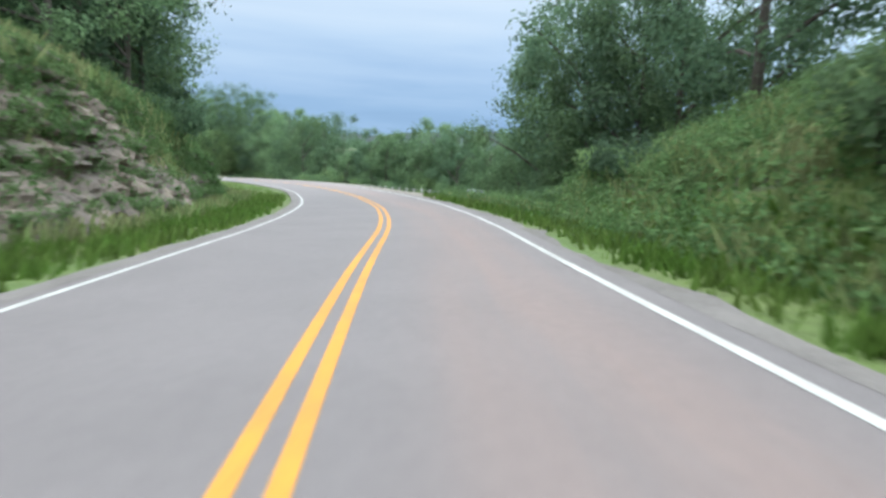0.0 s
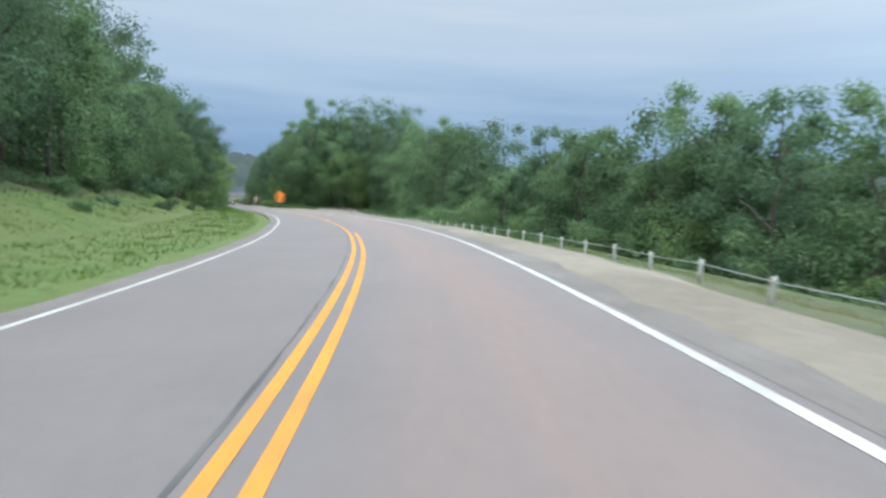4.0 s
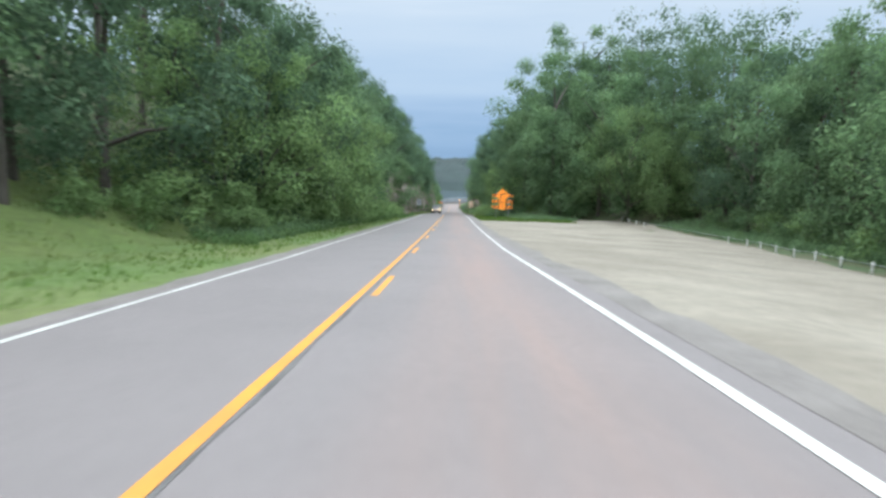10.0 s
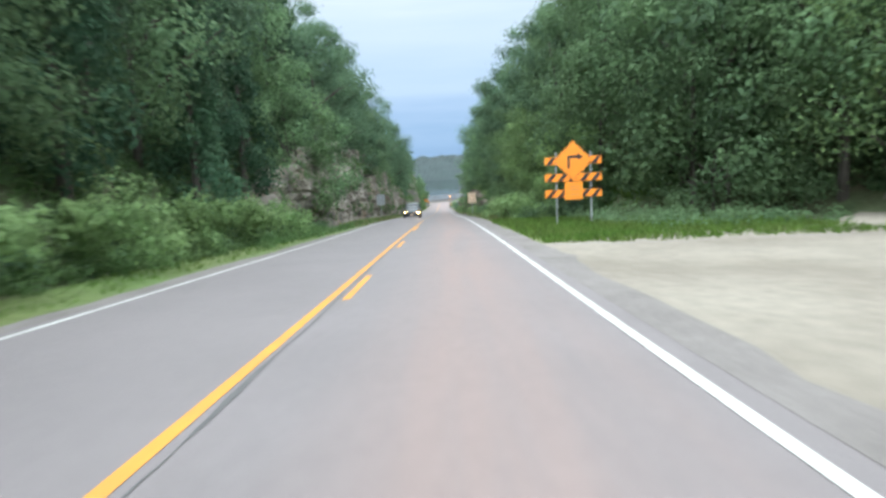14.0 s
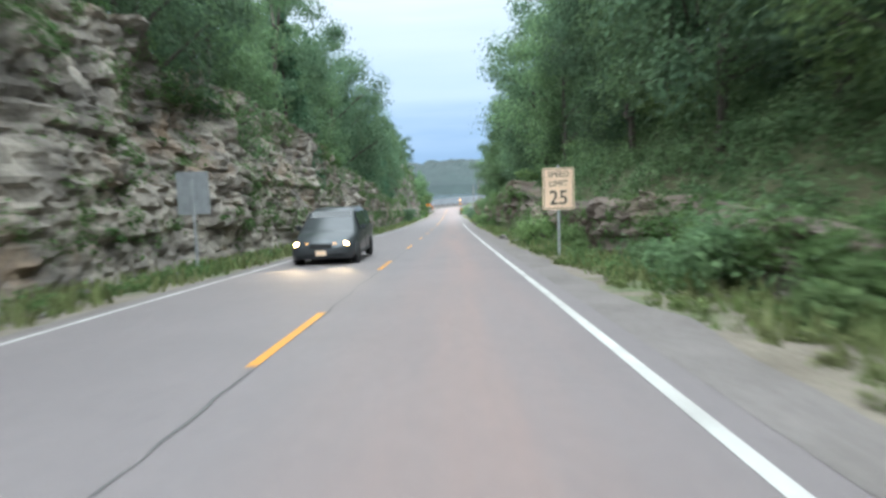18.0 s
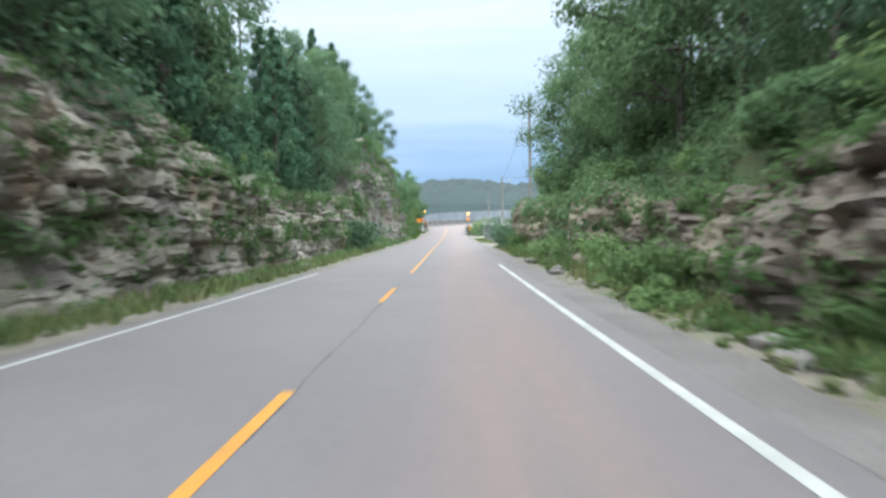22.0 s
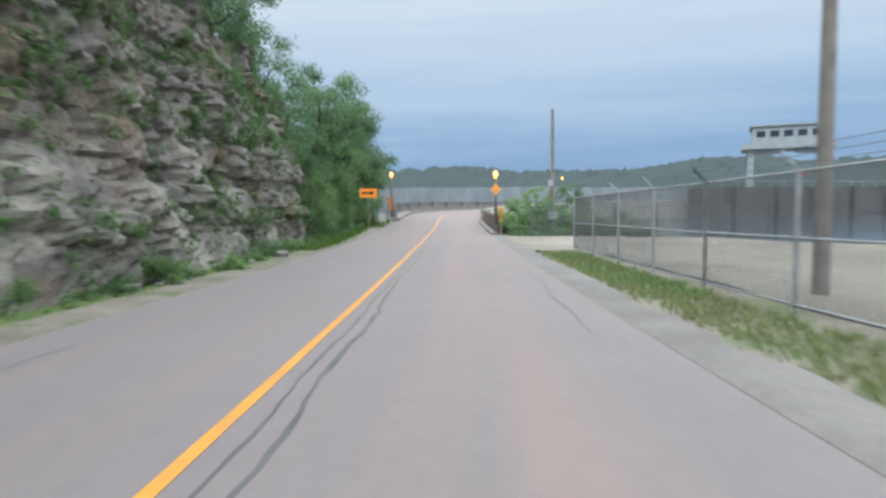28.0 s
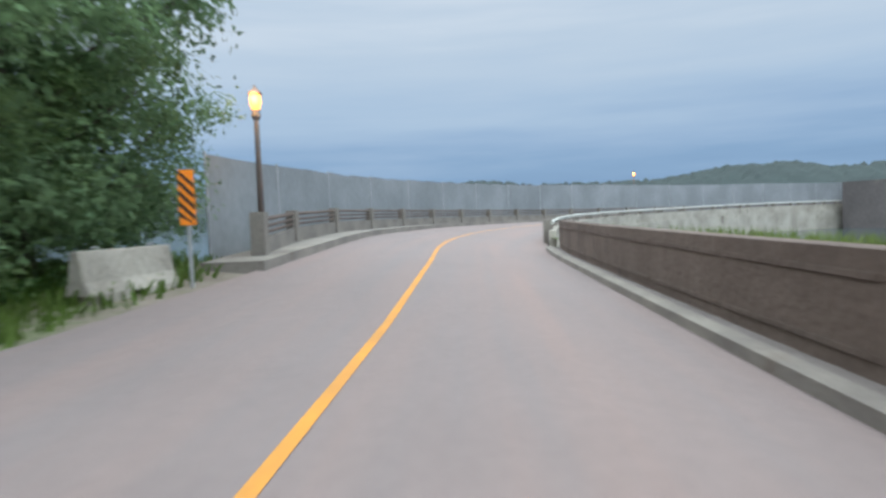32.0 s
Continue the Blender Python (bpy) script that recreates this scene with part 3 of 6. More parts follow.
def crack(s0, s1, u0, u1, w, wob=0.12, mat_=TAR):
    """A tarred or open crack: a jagged line of uneven width that fades out here and there."""
    def row(s):
        u = u0 + (u1 - u0) * (s - s0) / (s1 - s0) + wob * noise.noise((s * .5, u0, 4)) + min(wob, .05) * noise.noise((s * 3.1, u0, 14))
        half = max(.003, .5 * w * (.75 + .9 * noise.noise((s * .7, u0, 8)) + .5 * noise.noise((s * 4.3, u0, 9))))
        return [u - half, u + half]
    strip("tar_crack", s0, s1, row, 0.005, mat_, 0.25, road)


crack(-160, 6, 0.02, 0.02, 0.05, 0.02)
crack(10, 95, 0.1, 0.1, 0.04, 0.08)
crack(97, 126, .32, .3, .05, .03)
crack(96, 126, 3.75, 3.8, .06, .06)
crack(128, 170, 0.5, 0.45, 0.05, 0.14)
crack(170, 184, 0.36, 0.26, 0.05, 0.08)
crack(120, 165, 0.32, 0.3, 0.03, 0.08)
crack(118, 150, -2.3, -2.6, 0.035, 0.15)
crack(-140, -112, 5.2, 5.6, 0.045, 0.3)
crack(150, 157, 3.3, 3.5, 0.03, 0.1)


def skid(points, w):
    """A dark tyre mark along a few (s, u) stations."""
    p = np.array(points, float)
    n = 40
    k = np.linspace(0, len(p) - 1, n)
    ss, uu = np.interp(k, range(len(p)), p[:, 0]), np.interp(k, range(len(p)), p[:, 1])
    for _ in range(6):
        uu[1:-1] = (uu[:-2] + uu[1:-1] * 2 + uu[2:]) / 4
        ss[1:-1] = (ss[:-2] + ss[1:-1] * 2 + ss[2:]) / 4
    verts, faces = [], []
    for i in range(n):
        j = min(i, n - 2)
        d = Vector((ss[j + 1] - ss[j], uu[j + 1] - uu[j])).normalized()
        ww = w * (0.5 + 0.5 * math.sin(math.pi * i / (n - 1)))
        for q in (-.5, .5):
            verts.append(put(ss[i] - d.y * ww * q, uu[i] + d.x * ww * q, 0.009))
    for i in range(n - 1):
        faces.append((2 * i, 2 * i + 1, 2 * i + 3, 2 * i + 2))
    ob = new("tyre_mark", mesh_from("tyre_mark", verts, faces, SKID))
    ob.parent = road


SKID = mat("rubber_trace", (0.10, 0.094, 0.094), 0.85, (0.145, 0.135, 0.132), scale=0.8, fine=0.3)
skid([(-59, -1.2), (-54.6, -1.45), (-51.5, -1.6), (-48.8, -1.55), (-46.6, -1.2), (-44, -.8), (-42, -.45), (-40.5, 0), (-39.6, .4), (-38.6, .95), (-38, 1.8), (-37.2, 3.9)], 0.24)
skid([(-94.5, 0.75), (-92, 0.6), (-88, 0.4)], 0.07)


# ---- gravel ----
def sheet(name, rows, v, material, label):
    """A sheet on the ground between two offsets, given as stations (s, u0, u1)."""
    r = np.array(rows, float)
    ss = np.arange(r[0, 0], r[-1, 0] + 0.01, 1.0)
    verts, faces, k = [], [], 22
    for s in ss:
        a, b = np.interp(s, r[:, 0], r[:, 1]), np.interp(s, r[:, 0], r[:, 2])
        a += 0.0
        b += 0.5 * noise.noise((s * 0.25, 1, 1))
        for j in range(k + 1):
            u = a + (b - a) * j / k
            p, q = ground_at(s, u), put(s, u)
            k2 = max(0.0, min(1.0, (u - EDGE - .8) / 2.5))
            p.z = (p.z + v) * k2 + (q.z - .012) * (1 - k2)
            verts.append(p)
    for i in range(len(ss) - 1):
        for j in range(k):
            q = i * (k + 1) + j
            faces.append((q, q + 1, q + k + 2, q + k + 1))
    return tagged(new(name, mesh_from(name, verts, faces, material, True)), label, "gravel", kind="structure")


sheet("gravel_pull_off", [(-172, 4.3, 5.0), (-160, 4.3, 7.2), (-145, 4.3, 7.9), (-118, 4.3, 9.8), (-95, 4.3, 12.5), (-70, 4.3, 17.5), (-40, 4.3, 23.5), (-30, 4.3, 24), (-20, 4.3, 24), (-14, 4.4, 25), (-11.5, 9, 25), (-9.5, 15, 25)], 0.05, GRAVEL, "pale crushed limestone pull-off beside the road")
sheet("gravel_track", [(-13, 14, 25), (-9, 17, 24), (-5, 20.5, 24.5), (-3, 22.5, 25.5)], 0.1, GRAVEL, "narrow dirt track leading from the pull-off into the woods")
sheet("gravel_yard", [(124, 5.0, 8), (128, 4.8, 16), (139, 4.5, 29), (142, 7, 29), (158, 7, 27), (164, 7, 23), (166, 4.6, 22), (172, 4.5, 18), (176, 4.5, 15), (179, 4.7, 10), (180.5, 5.0, 6.2)], 0.05, GRAVEL, "bare pale gravel yard behind the fence")
sheet("roadside_kerb", [(112, 4.25, 4.75), (128, 4.3, 4.8), (140, 4.4, 4.9)], 0.10, CONCRETE, "low broken concrete gutter along the road's edge")


# ---- plants ----
def leaf_cloud(centres, radii, per, size, seed, flat=0.75, droop=0.0, split=2.0):
    """Small pointed leaves, each a three-cornered blade, scattered through balls round the given centres."""
    r = np.random.default_rng(seed)
    count = int(per * split)          # a finer split gives more and smaller leaves
    c = np.repeat(np.array(centres, float), count, 0)
    rad = np.repeat(np.array(radii, float), count)
    n = len(c)
    d = r.normal(size=(n, 3))
    d /= np.linalg.norm(d, axis=1)[:, None]
    dist = rad * (0.2 + 0.8 * np.sqrt(r.uniform(0, 1, n))) * (1 + 0.17 * r.normal(size=n))
    p = c + d * dist[:, None] * np.array([1, 1, flat])
    nrm = d + r.normal(size=(n, 3)) * 0.42 + np.array([0, 0, 0.45])
    nrm /= np.linalg.norm(nrm, axis=1)[:, None]
    a = np.cross(nrm, r.normal(size=(n, 3)))
    a /= np.linalg.norm(a, axis=1)[:, None]
    b = np.cross(nrm, a)
    L = size * 1.1 / math.sqrt(split) * r.uniform(0.55, 1.4, n)[:, None]
    tip = p + a * L - np.array([0, 0, droop + .15]) * L
    w1 = p - a * L * 0.6 + b * L * 0.52
    w2 = p - a * L * 0.6 - b * L * 0.52
    verts = np.stack([w1, w2, tip], 1).reshape(-1, 3)
    return verts, np.arange(n * 3).reshape(-1, 3)


def fast_mesh(name, verts, polys, material):
    me = bpy.data.meshes.new(name)
    polys = np.asarray(polys, np.int32)
    (f, k), n = polys.shape, len(verts)
    me.vertices.add(n)
    me.vertices.foreach_set("co", np.asarray(verts, np.float32).ravel())
    me.loops.add(f * k)
    me.loops.foreach_set("vertex_index", polys.ravel())
    me.polygons.add(f)
    me.polygons.foreach_set("loop_start", np.arange(0, f * k, k, dtype=np.int32))
    me.update(calc_edges=True)
    me.materials.append(material)
    return me


def make_tree(name, height, spread, leaves, leaf, material, seed, label, lean=0.0, low=0.25, clumps=26):
    """A broadleaf tree: a forked tapering trunk with limbs and an uneven crown of leaf clumps."""
    r = np.random.default_rng(seed)
    root = thing(name, Matrix.Translation((0, 0, -500)), label, "tree", "trees along the road")
    top = Vector((lean, r.normal() * 0.4, height * 0.86))
    pts = [Vector((0, 0, -0.6)), Vector((lean * .1, 0, height * .2)), Vector((lean * .35, r.normal() * .15, height * .5)), top]
    part("trunk", tube(pts, [height * .015, height * .012, height * .008, height * .003], 7), BARK, root)
    centres, radii = [], []
    for i in range(clumps):
        z = height * (low + (0.97 - low) * (i + 0.5) / clumps)
        k = (z / height - low) / (1 - low)
        reach = spread * (0.45 + 0.75 * math.sin(math.pi * min(1, k * 0.85 + 0.12))) * r.uniform(0.45, 1.0)
        ang = i * 2.4 + r.normal() * 0.5
        axis = lean * z / height
        centres.append((axis + reach * math.cos(ang), reach * math.sin(ang), z))
        radii.append(spread * r.uniform(0.28, 0.5) * (1.1 - 0.35 * k))
    for i in range(2, clumps, 5):
        c = Vector(centres[i])
        s = Vector((lean * .3, 0, max(height * .15, c.z - spread * 0.7)))
        part("limb", tube([s, (s + c) / 2 + Vector((0, 0, .2)), c], [height * .008, height * .006, height * .002], 5), BARK, root)
    v, q = leaf_cloud(centres, radii, max(4, leaves // clumps), leaf, seed, split=2.9)
    part("crown", fast_mesh("crown", v, q, material), material, root)
    return root


def make_cedar(name, height, spread, leaves, seed, label):
    r = np.random.default_rng(seed)
    root = thing(name, Matrix.Translation((0, 0, -500)), label, "tree", "trees along the road")
    part("trunk", tube([(0, 0, -.5), (0, 0, height * .5), (0, 0, height * .97)], [height * .018, height * .011, .01], 6), BARK, root)
    centres, radii = [], []
    n = 34
    for i in range(n):
        k = (i + .5) / n
        reach = spread * (1 - k) ** 0.8 * r.uniform(.4, .95)
        a = i * 2.4
        centres.append((reach * math.cos(a), reach * math.sin(a), height * (.06 + .92 * k)))
        radii.append(max(.22, spread * .42 * (1 - k * .8)))
    v, q = leaf_cloud(centres, radii, leaves // n, .22, seed, 1.1, .3, 2.9)
    part("crown", fast_mesh("crown", v, q, CEDAR), CEDAR, root)
    return root


def make_bush(name, size, leaves, leaf, material, seed, label):
    r = np.random.default_rng(seed)
    root = thing(name, Matrix.Translation((0, 0, -500)), label, "shrub", "roadside shrubs")
    centres = [(r.normal() * size * .45, r.normal() * size * .45, size * r.uniform(.2, .8)) for _ in range(9)]
    for i in (0, 3, 6):
        part("stem", tube([(0, 0, -.15), tuple(Vector(centres[i]) * .5), centres[i]], [.03, .02, .008], 5), BARK, root)
    v, q = leaf_cloud(centres, [size * r.uniform(.3, .5) for _ in centres], leaves // 9, leaf, seed, split=2.6)
    part("foliage", fast_mesh("foliage", v, q, material), material, root)
    return root


TREES = [make_tree("broadleaf_tree", 11, 3.4, 3700, .17, LEAF, 11, "leafy green oak in full summer leaf on the slope", low=.1),
         make_tree("broadleaf_tree", 13, 3.9, 3700, .19, LEAF_DARK, 12, "tall dark green broadleaf tree in dense woodland", low=.12),
         make_tree("broadleaf_tree", 9, 3.2, 3500, .155, LEAF, 13, "rounded mid-green woodland tree with low branches", low=.08),
         make_tree("broadleaf_tree", 12, 3.0, 3300, .17, LEAF_DARK, 14, "narrow dark woodland tree with a ragged crown", lean=.8, low=.1),
         make_tree("broadleaf_tree", 7, 2.6, 2900, .14, LEAF_LIGHT, 15, "young light green roadside tree with loose foliage", low=.12),
         make_tree("broadleaf_tree", 14, 4.3, 3800, .19, LEAF, 16, "large spreading tree with gaps in its crown", low=.16)]
LIGHT_TREE = make_tree("broadleaf_tree", 13, 5.4, 5600, .17, LEAF_LIGHT, 18, "large pale green tree overhanging the dirt track", low=.2, clumps=40)
CEDARS = [make_cedar("cedar_tree", 9, 1.9, 2300, 21, "dark green red cedar growing on the rocky bank"),
          make_cedar("cedar_tree", 12, 2.3, 2500, 22, "tall dark cedar standing above the road cut")]
BUSHES = [make_bush("roadside_bush", 1.3, 600, .12, LEAF, 31, "green leafy bush at the roadside"),
          make_bush("roadside_bush", 1.8, 700, .14, LEAF_DARK, 32, "dark green undergrowth shrub"),
          make_bush("roadside_bush", 1.0, 560, .11, LEAF_LIGHT, 33, "light green weedy shrub on the bank"),
          make_bush("roadside_bush", 1.6, 680, .13, LEAF_LIGHT, 34, "sprawling bright green shrub")]


def plant(kind, s, u, size=1.0, sink=0.1, dz=0.0):
    p = ground_at(s, u)
    m = Matrix.Translation((p.x, p.y, p.z - sink + dz)) @ Matrix.Rotation(rng.uniform(0, 6.28), 4, "Z") @ Matrix.Diagonal((size, size, size * rng.uniform(.92, 1.1), 1))
    ob = copy_thing(kind, m)
    ob.scale = (size, size, size)
    ob.location = (p.x, p.y, p.z - sink + dz)
    return ob


def forest(s0, s1, u0, u1, n, kinds, lo=.8, hi=1.2):
    """n trees spread by jittered rows over a stretch; u0 and u1 are functions of s or numbers."""
    for i in range(n):
        s = s0 + (s1 - s0) * ((i + rng.uniform(0, 1)) / n)
        a, b = (u0(s) if callable(u0) else u0), (u1(s) if callable(u1) else u1)
        u = a + (b - a) * ((i * .618 + rng.uniform(0, .25)) % 1.0)
        plant(kinds[int(rng.integers(len(kinds)))], s, u, rng.uniform(lo, hi), .15)


def woods(name, stretches, label, leaves=1000, leaf=.32):
    """The closed wood behind the front rows: trunks and crowns of many trees as one mass."""
    r = np.random.default_rng(91)
    centres, radii, tv, tq = [], [], [], []
    for s0, s1, u0, u1, n, lo, hi in stretches:
        for i in range(n):
            s = s0 + (s1 - s0) * (i + r.uniform()) / n
            a, b = (u0(s) if callable(u0) else u0), (u1(s) if callable(u1) else u1)
            p = ground_at(s, a + (b - a) * ((i * .618 + r.uniform(0, .25)) % 1.0))
            h = 12.5 * r.uniform(lo, hi)
            w = h * .3
            for k in range(14):
                f = (k + .5) / 14
                reach = w * (.4 + .7 * math.sin(math.pi * min(1, f * .85 + .12))) * r.uniform(.4, 1)
                centres.append((p.x + reach * math.cos(k * 2.4), p.y + reach * math.sin(k * 2.4), p.z + h * (.2 + .78 * f)))
                radii.append(w * r.uniform(.34, .56) * (1.1 - .35 * f))
            q = len(tv)
            for z, e in ((-.5, .24), (h * .8, .05)):
                tv += [(p.x + e, p.y, p.z + z), (p.x, p.y + e, p.z + z), (p.x - e, p.y, p.z + z), (p.x, p.y - e, p.z + z)]
            tq += [(q + k, q + (k + 1) % 4, q + 4 + (k + 1) % 4, q + 4 + k) for k in range(4)]
    root = thing(name, Matrix.Identity(4), label, "woodland", kind="stuff")
    v, q = leaf_cloud(centres, radii, leaves // 14, leaf, 92)
    part("foliage", fast_mesh("foliage", v, q, LEAF_BACK), LEAF_BACK, root)
    part("trunks", fast_mesh("trunks", tv, tq, BARK), BARK, root)
    return root


A, B, C, D, E, F = TREES
left_line = lambda s: -float(np.interp(s, [-290, -235, -215, -190, -172, -165, -130, -90, -60, -40, -20, 0, 20, 110, 130, 165, 185], [10, 11, 13, 13, 11.5, 13, 17, 15.5, 11.5, 8.5, 8, 8, 8.2, 7.8, 8, 8, 7.5]))
right_edge = lambda s: float(np.interp(s, [-172, -150, -118, -90, -70, -40, -10], [24, 25, 21, 20, 25, 30, 32]))
forest(-285, -172, lambda s: left_line(s), lambda s: left_line(s) - 9, 24, [A, B, D, CEDARS[0], B], .9, 1.25)
forest(-172, -30, lambda s: left_line(s), lambda s: left_line(s) - 3, 36, [A, B, C, D, A], .95, 1.25)
forest(-30, 15, lambda s: left_line(s), lambda s: left_line(s) - 7, 24, [A, B, C, D, CEDARS[1]], .95, 1.25)
forest(12, 60, lambda s: left_line(s) - .6, lambda s: left_line(s) - 5, 22, [A, B, C, D, CEDARS[1]], .85, 1.15)
forest(60, 110, lambda s: left_line(s) - .4, lambda s: left_line(s) - 5, 26, [A, B, CEDARS[0], CEDARS[1], CEDARS[1]], .75, 1.1)
forest(112, 141, -8.4, -11.5, 20, [CEDARS[1], A, D, CEDARS[1], CEDARS[0]], .75, 1.05)
forest(141, 168, lambda s: left_line(s) - .6, lambda s: left_line(s) - 5, 13, [A, C, CEDARS[0], E], .55, .85)
forest(168, 187, -9.5, -13, 10, [A, C, D, C], .75, 1.0)
forest(176, 184, -6.3, -7.8, 6, [E, E, C], .45, .62)
forest(-285, -168, 14.5, 23, 38, [B, A, C, B, D], 1.05, 1.3)
forest(-160, -105, right_edge, lambda s: right_edge(s) + 5, 16, [A, C, D], .98, 1.2)
forest(-105, -70, right_edge, lambda s: right_edge(s) + 5, 10, [A, C, C], .62, .84)
forest(-70, -10, right_edge, lambda s: right_edge(s) + 5, 17, [A, C, D, F, B], 1.2, 1.5)
forest(-5, 12, lambda s: 10 + .8 * max(0, 6 - s), lambda s: 28 + .4 * max(0, 6 - s), 18, [A, C, F, B], 1.2, 1.65)
forest(14, 32, 11, 14.5, 10, [A, B, D, D, A], 1.0, 1.25)
forest(32, 60, 9.6, 13, 16, [A, B, D, D, C, A], .9, 1.2)
forest(60, 100, 9.2, 13, 18, [A, B, C, D], .9, 1.15)
forest(100, 111, 9.6, 12.5, 5, [A, C, A], .72, .88)
woods("woodland", [(-185, -30, lambda s: left_line(s) - 4, lambda s: left_line(s) - 20, 46, 1.05, 1.4), (-30, 125, lambda s: left_line(s) - 6, lambda s: left_line(s) - 12, 30, .8, 1.1),
                   (-68, -10, lambda s: right_edge(s) + 5, lambda s: right_edge(s) + 14, 28, 1.25, 1.6), (-165, -105, lambda s: right_edge(s) + 2, lambda s: right_edge(s) + 13, 40, .8, 1.06), (-105, -68, lambda s: right_edge(s) + 2, lambda s: right_edge(s) + 13, 26, .62, .82), (0, 112, 15, 24, 38, .9, 1.2), (-8, 14, 26, 44, 14, 1.4, 1.75), (-285, -170, 20, 30, 18, 1.1, 1.4)],
      "dense green broadleaf wood filling the slopes behind the front trees")
for s_, u_, k_, kk in ((188.5, -6.2, .8, C), (191, -6.6, .85, A), (193.2, -6.2, .62, C), (186, -7.6, .95, A), (190, -8.5, 1.0, D), (193.5, -8.5, .85, B), (188.2, -5.6, .5, E), (-173, -12.2, 1.1, D), (-10, 27.5, 1.5, E), (-7, 30, 1.7, E), (-12, 31, 1.6, E), (106, 9.0, .85, C), (109.5, 8.8, .9, C), (113, 9.2, .8, C), (116.5, 9.4, .65, C), (-172, 15.5, 1.4, B), (-169, 17.5, 1.45, B), (-166, 15, 1.45, C), (-176, 15.5, 1.3, A), (187.5, -6.8, .8, A), (189.5, -7.4, .95, C), (191.5, -7.0, .8, A), (192.8, -7.6, .75, D), (190.5, -6.0, .55, E), (183.8, -7.2, .6, E), (186, -6.5, .85, E), (187, -6.0, .6, E), (193.6, -6.8, .5, C), (-174, 13.5, 1.2, C), (-163, 17, 1.5, A), (-126, 24, 1.25, A), (180, -8.2, .7, C), (176.5, -8.6, .75, A), (78, -8.6, 1.1, B), (84, -8.3, 1.0, CEDARS[1]), (90, -8.6, 1.1, D), (97, -8.4, 1.0, CEDARS[1]), (-176, -13.5, 1.25, B), (-168, -14, 1.1, A),
                       (184.3, 5.8, .36, E), (184.6, 7.4, .46, E), (184, 9.2, .52, C), (183.5, 11.5, .55, E), (183.2, 14, .6, C), (184, 17, .62, E), (183.4, 19.5, .62, C)):
    plant(kk, s_, u_, k_)
plant(CEDARS[1], -108, 24, .8)
plant(LIGHT_TREE, -8, 23.5, 1.1)
SCRUB = ([], [])


def scrub(kind, s, u, k):
    """Note a shrub of the closed thickets; they are built together as one mass."""
    SCRUB[kind].append((s, u, k))


for i in range(120):       # shrubs on the banks
    s = rng.uniform(-225, 124)
    left = rng.uniform() < .5
    if left:
        u = -(EDGE + tab(T_LFLAT, s) * rng.uniform(.75, 1.1) + rng.uniform(0, 4.5))
        if s < -170:
            u = left_line(s) + rng.uniform(-3, 1)
        if -180 < s < -60:
            u = left_line(s) + rng.uniform(-1.5, 2.5)
    else:
        if -172 < s < -8:
            u = EDGE + tab(T_RFLAT, s) + rng.uniform(3, 8)
        else:
            u = EDGE + tab(T_RFLAT, s) * rng.uniform(.8, 1.1) + rng.uniform(0, 4)
    plant(BUSHES[int(rng.integers(4))], s, u, rng.uniform(.6, 1.25))
for i in range(80):        # thick growth over the tops of the cuts
    if i < 45:
        s = rng.uniform(2, 170)
        u = -(EDGE + tab(T_LFLAT, s) + rng.uniform(1.0, 5.5))
    else:
        s = rng.uniform(6, 121)
        u = EDGE + tab(T_RFLAT, min(s, 119)) + rng.uniform(.6, 4)
    scrub(i % 2, s, u, rng.uniform(1.0, 2.2))
for i in range(22):        # shrubs hanging over the end of the east bank
    scrub(0, rng.uniform(96, 122), rng.uniform(7.4, 9.2), rng.uniform(1.4, 2.2))
for i in range(26):        # low shrubs between the road and the wood before the east cut
    plant(BUSHES[(0, 2, 3)[i % 3]], 6 + i * 1.15 + rng.uniform(-.5, .5), rng.uniform(6.3, 8.4), rng.uniform(.6, 1.15), .12)
for i in range(12):        # tall fresh weeds close to the lane before the east cut
    plant(BUSHES[2 + i % 2], 8 + i * 1.15 + rng.uniform(-.5, .5), rng.uniform(6.3, 8.2), rng.uniform(1.0, 1.4), .12)
for i in range(14):        # young trees over the east bank
    plant(E, 9 + i * 1.6 + rng.uniform(-.6, .6), rng.uniform(9.3, 11.0), rng.uniform(.75, 1.05), .2)
for i in range(24):        # mounds of weeds along the foot of the east cut
    if not 7 <= i <= 12:
        plant(BUSHES[2 + i % 2], 38 + i * 3.4 + rng.uniform(-1, 1), rng.uniform(5.5, 6.4), rng.uniform(.5, .95), .1)
for i in range(30):        # thick shrubs closing the wood's edge above the verge
    s = -64 + i * 2.3 + rng.uniform(-.7, .7)
    scrub(1, s, left_line(s) + rng.uniform(.2, 1.6), rng.uniform(1.6, 2.4))
for i in range(9):
    s = -58 + i * 4 + rng.uniform(-1, 1)
    plant(E, s, left_line(s) + rng.uniform(-.5, .6), rng.uniform(1.1, 1.5), .2)
for i in range(46):        # bushes closing the wood below the guard posts
    s = -168 + i * 3.3 + rng.uniform(-1, 1)
    scrub(0 if i % 3 else 1, s, right_edge(s) - rng.uniform(0, 2.5), rng.uniform(1.9, 3.4))
for i in range(9):         # dark scrub and low trees behind the gravel yard
    scrub(0, 182.6 + rng.uniform(-.5, .8), 7.2 + 1.5 * i, rng.uniform(1.5, 2.1))
for i in range(7):
    plant((C, A, D)[i % 3], rng.uniform(184.5, 188), 9.5 + 1.7 * i, rng.uniform(.46, .62), .1)
for i in range(26):        # shrubs rooted on the ledges of the west cut
    s = 4 + i * 4.6 + rng.uniform(-1.5, 1.5)
    scrub(i % 2, s, -EDGE - tab(T_LFLAT, s) - rng.uniform(-.2, 1.0), rng.uniform(.9, 1.7))
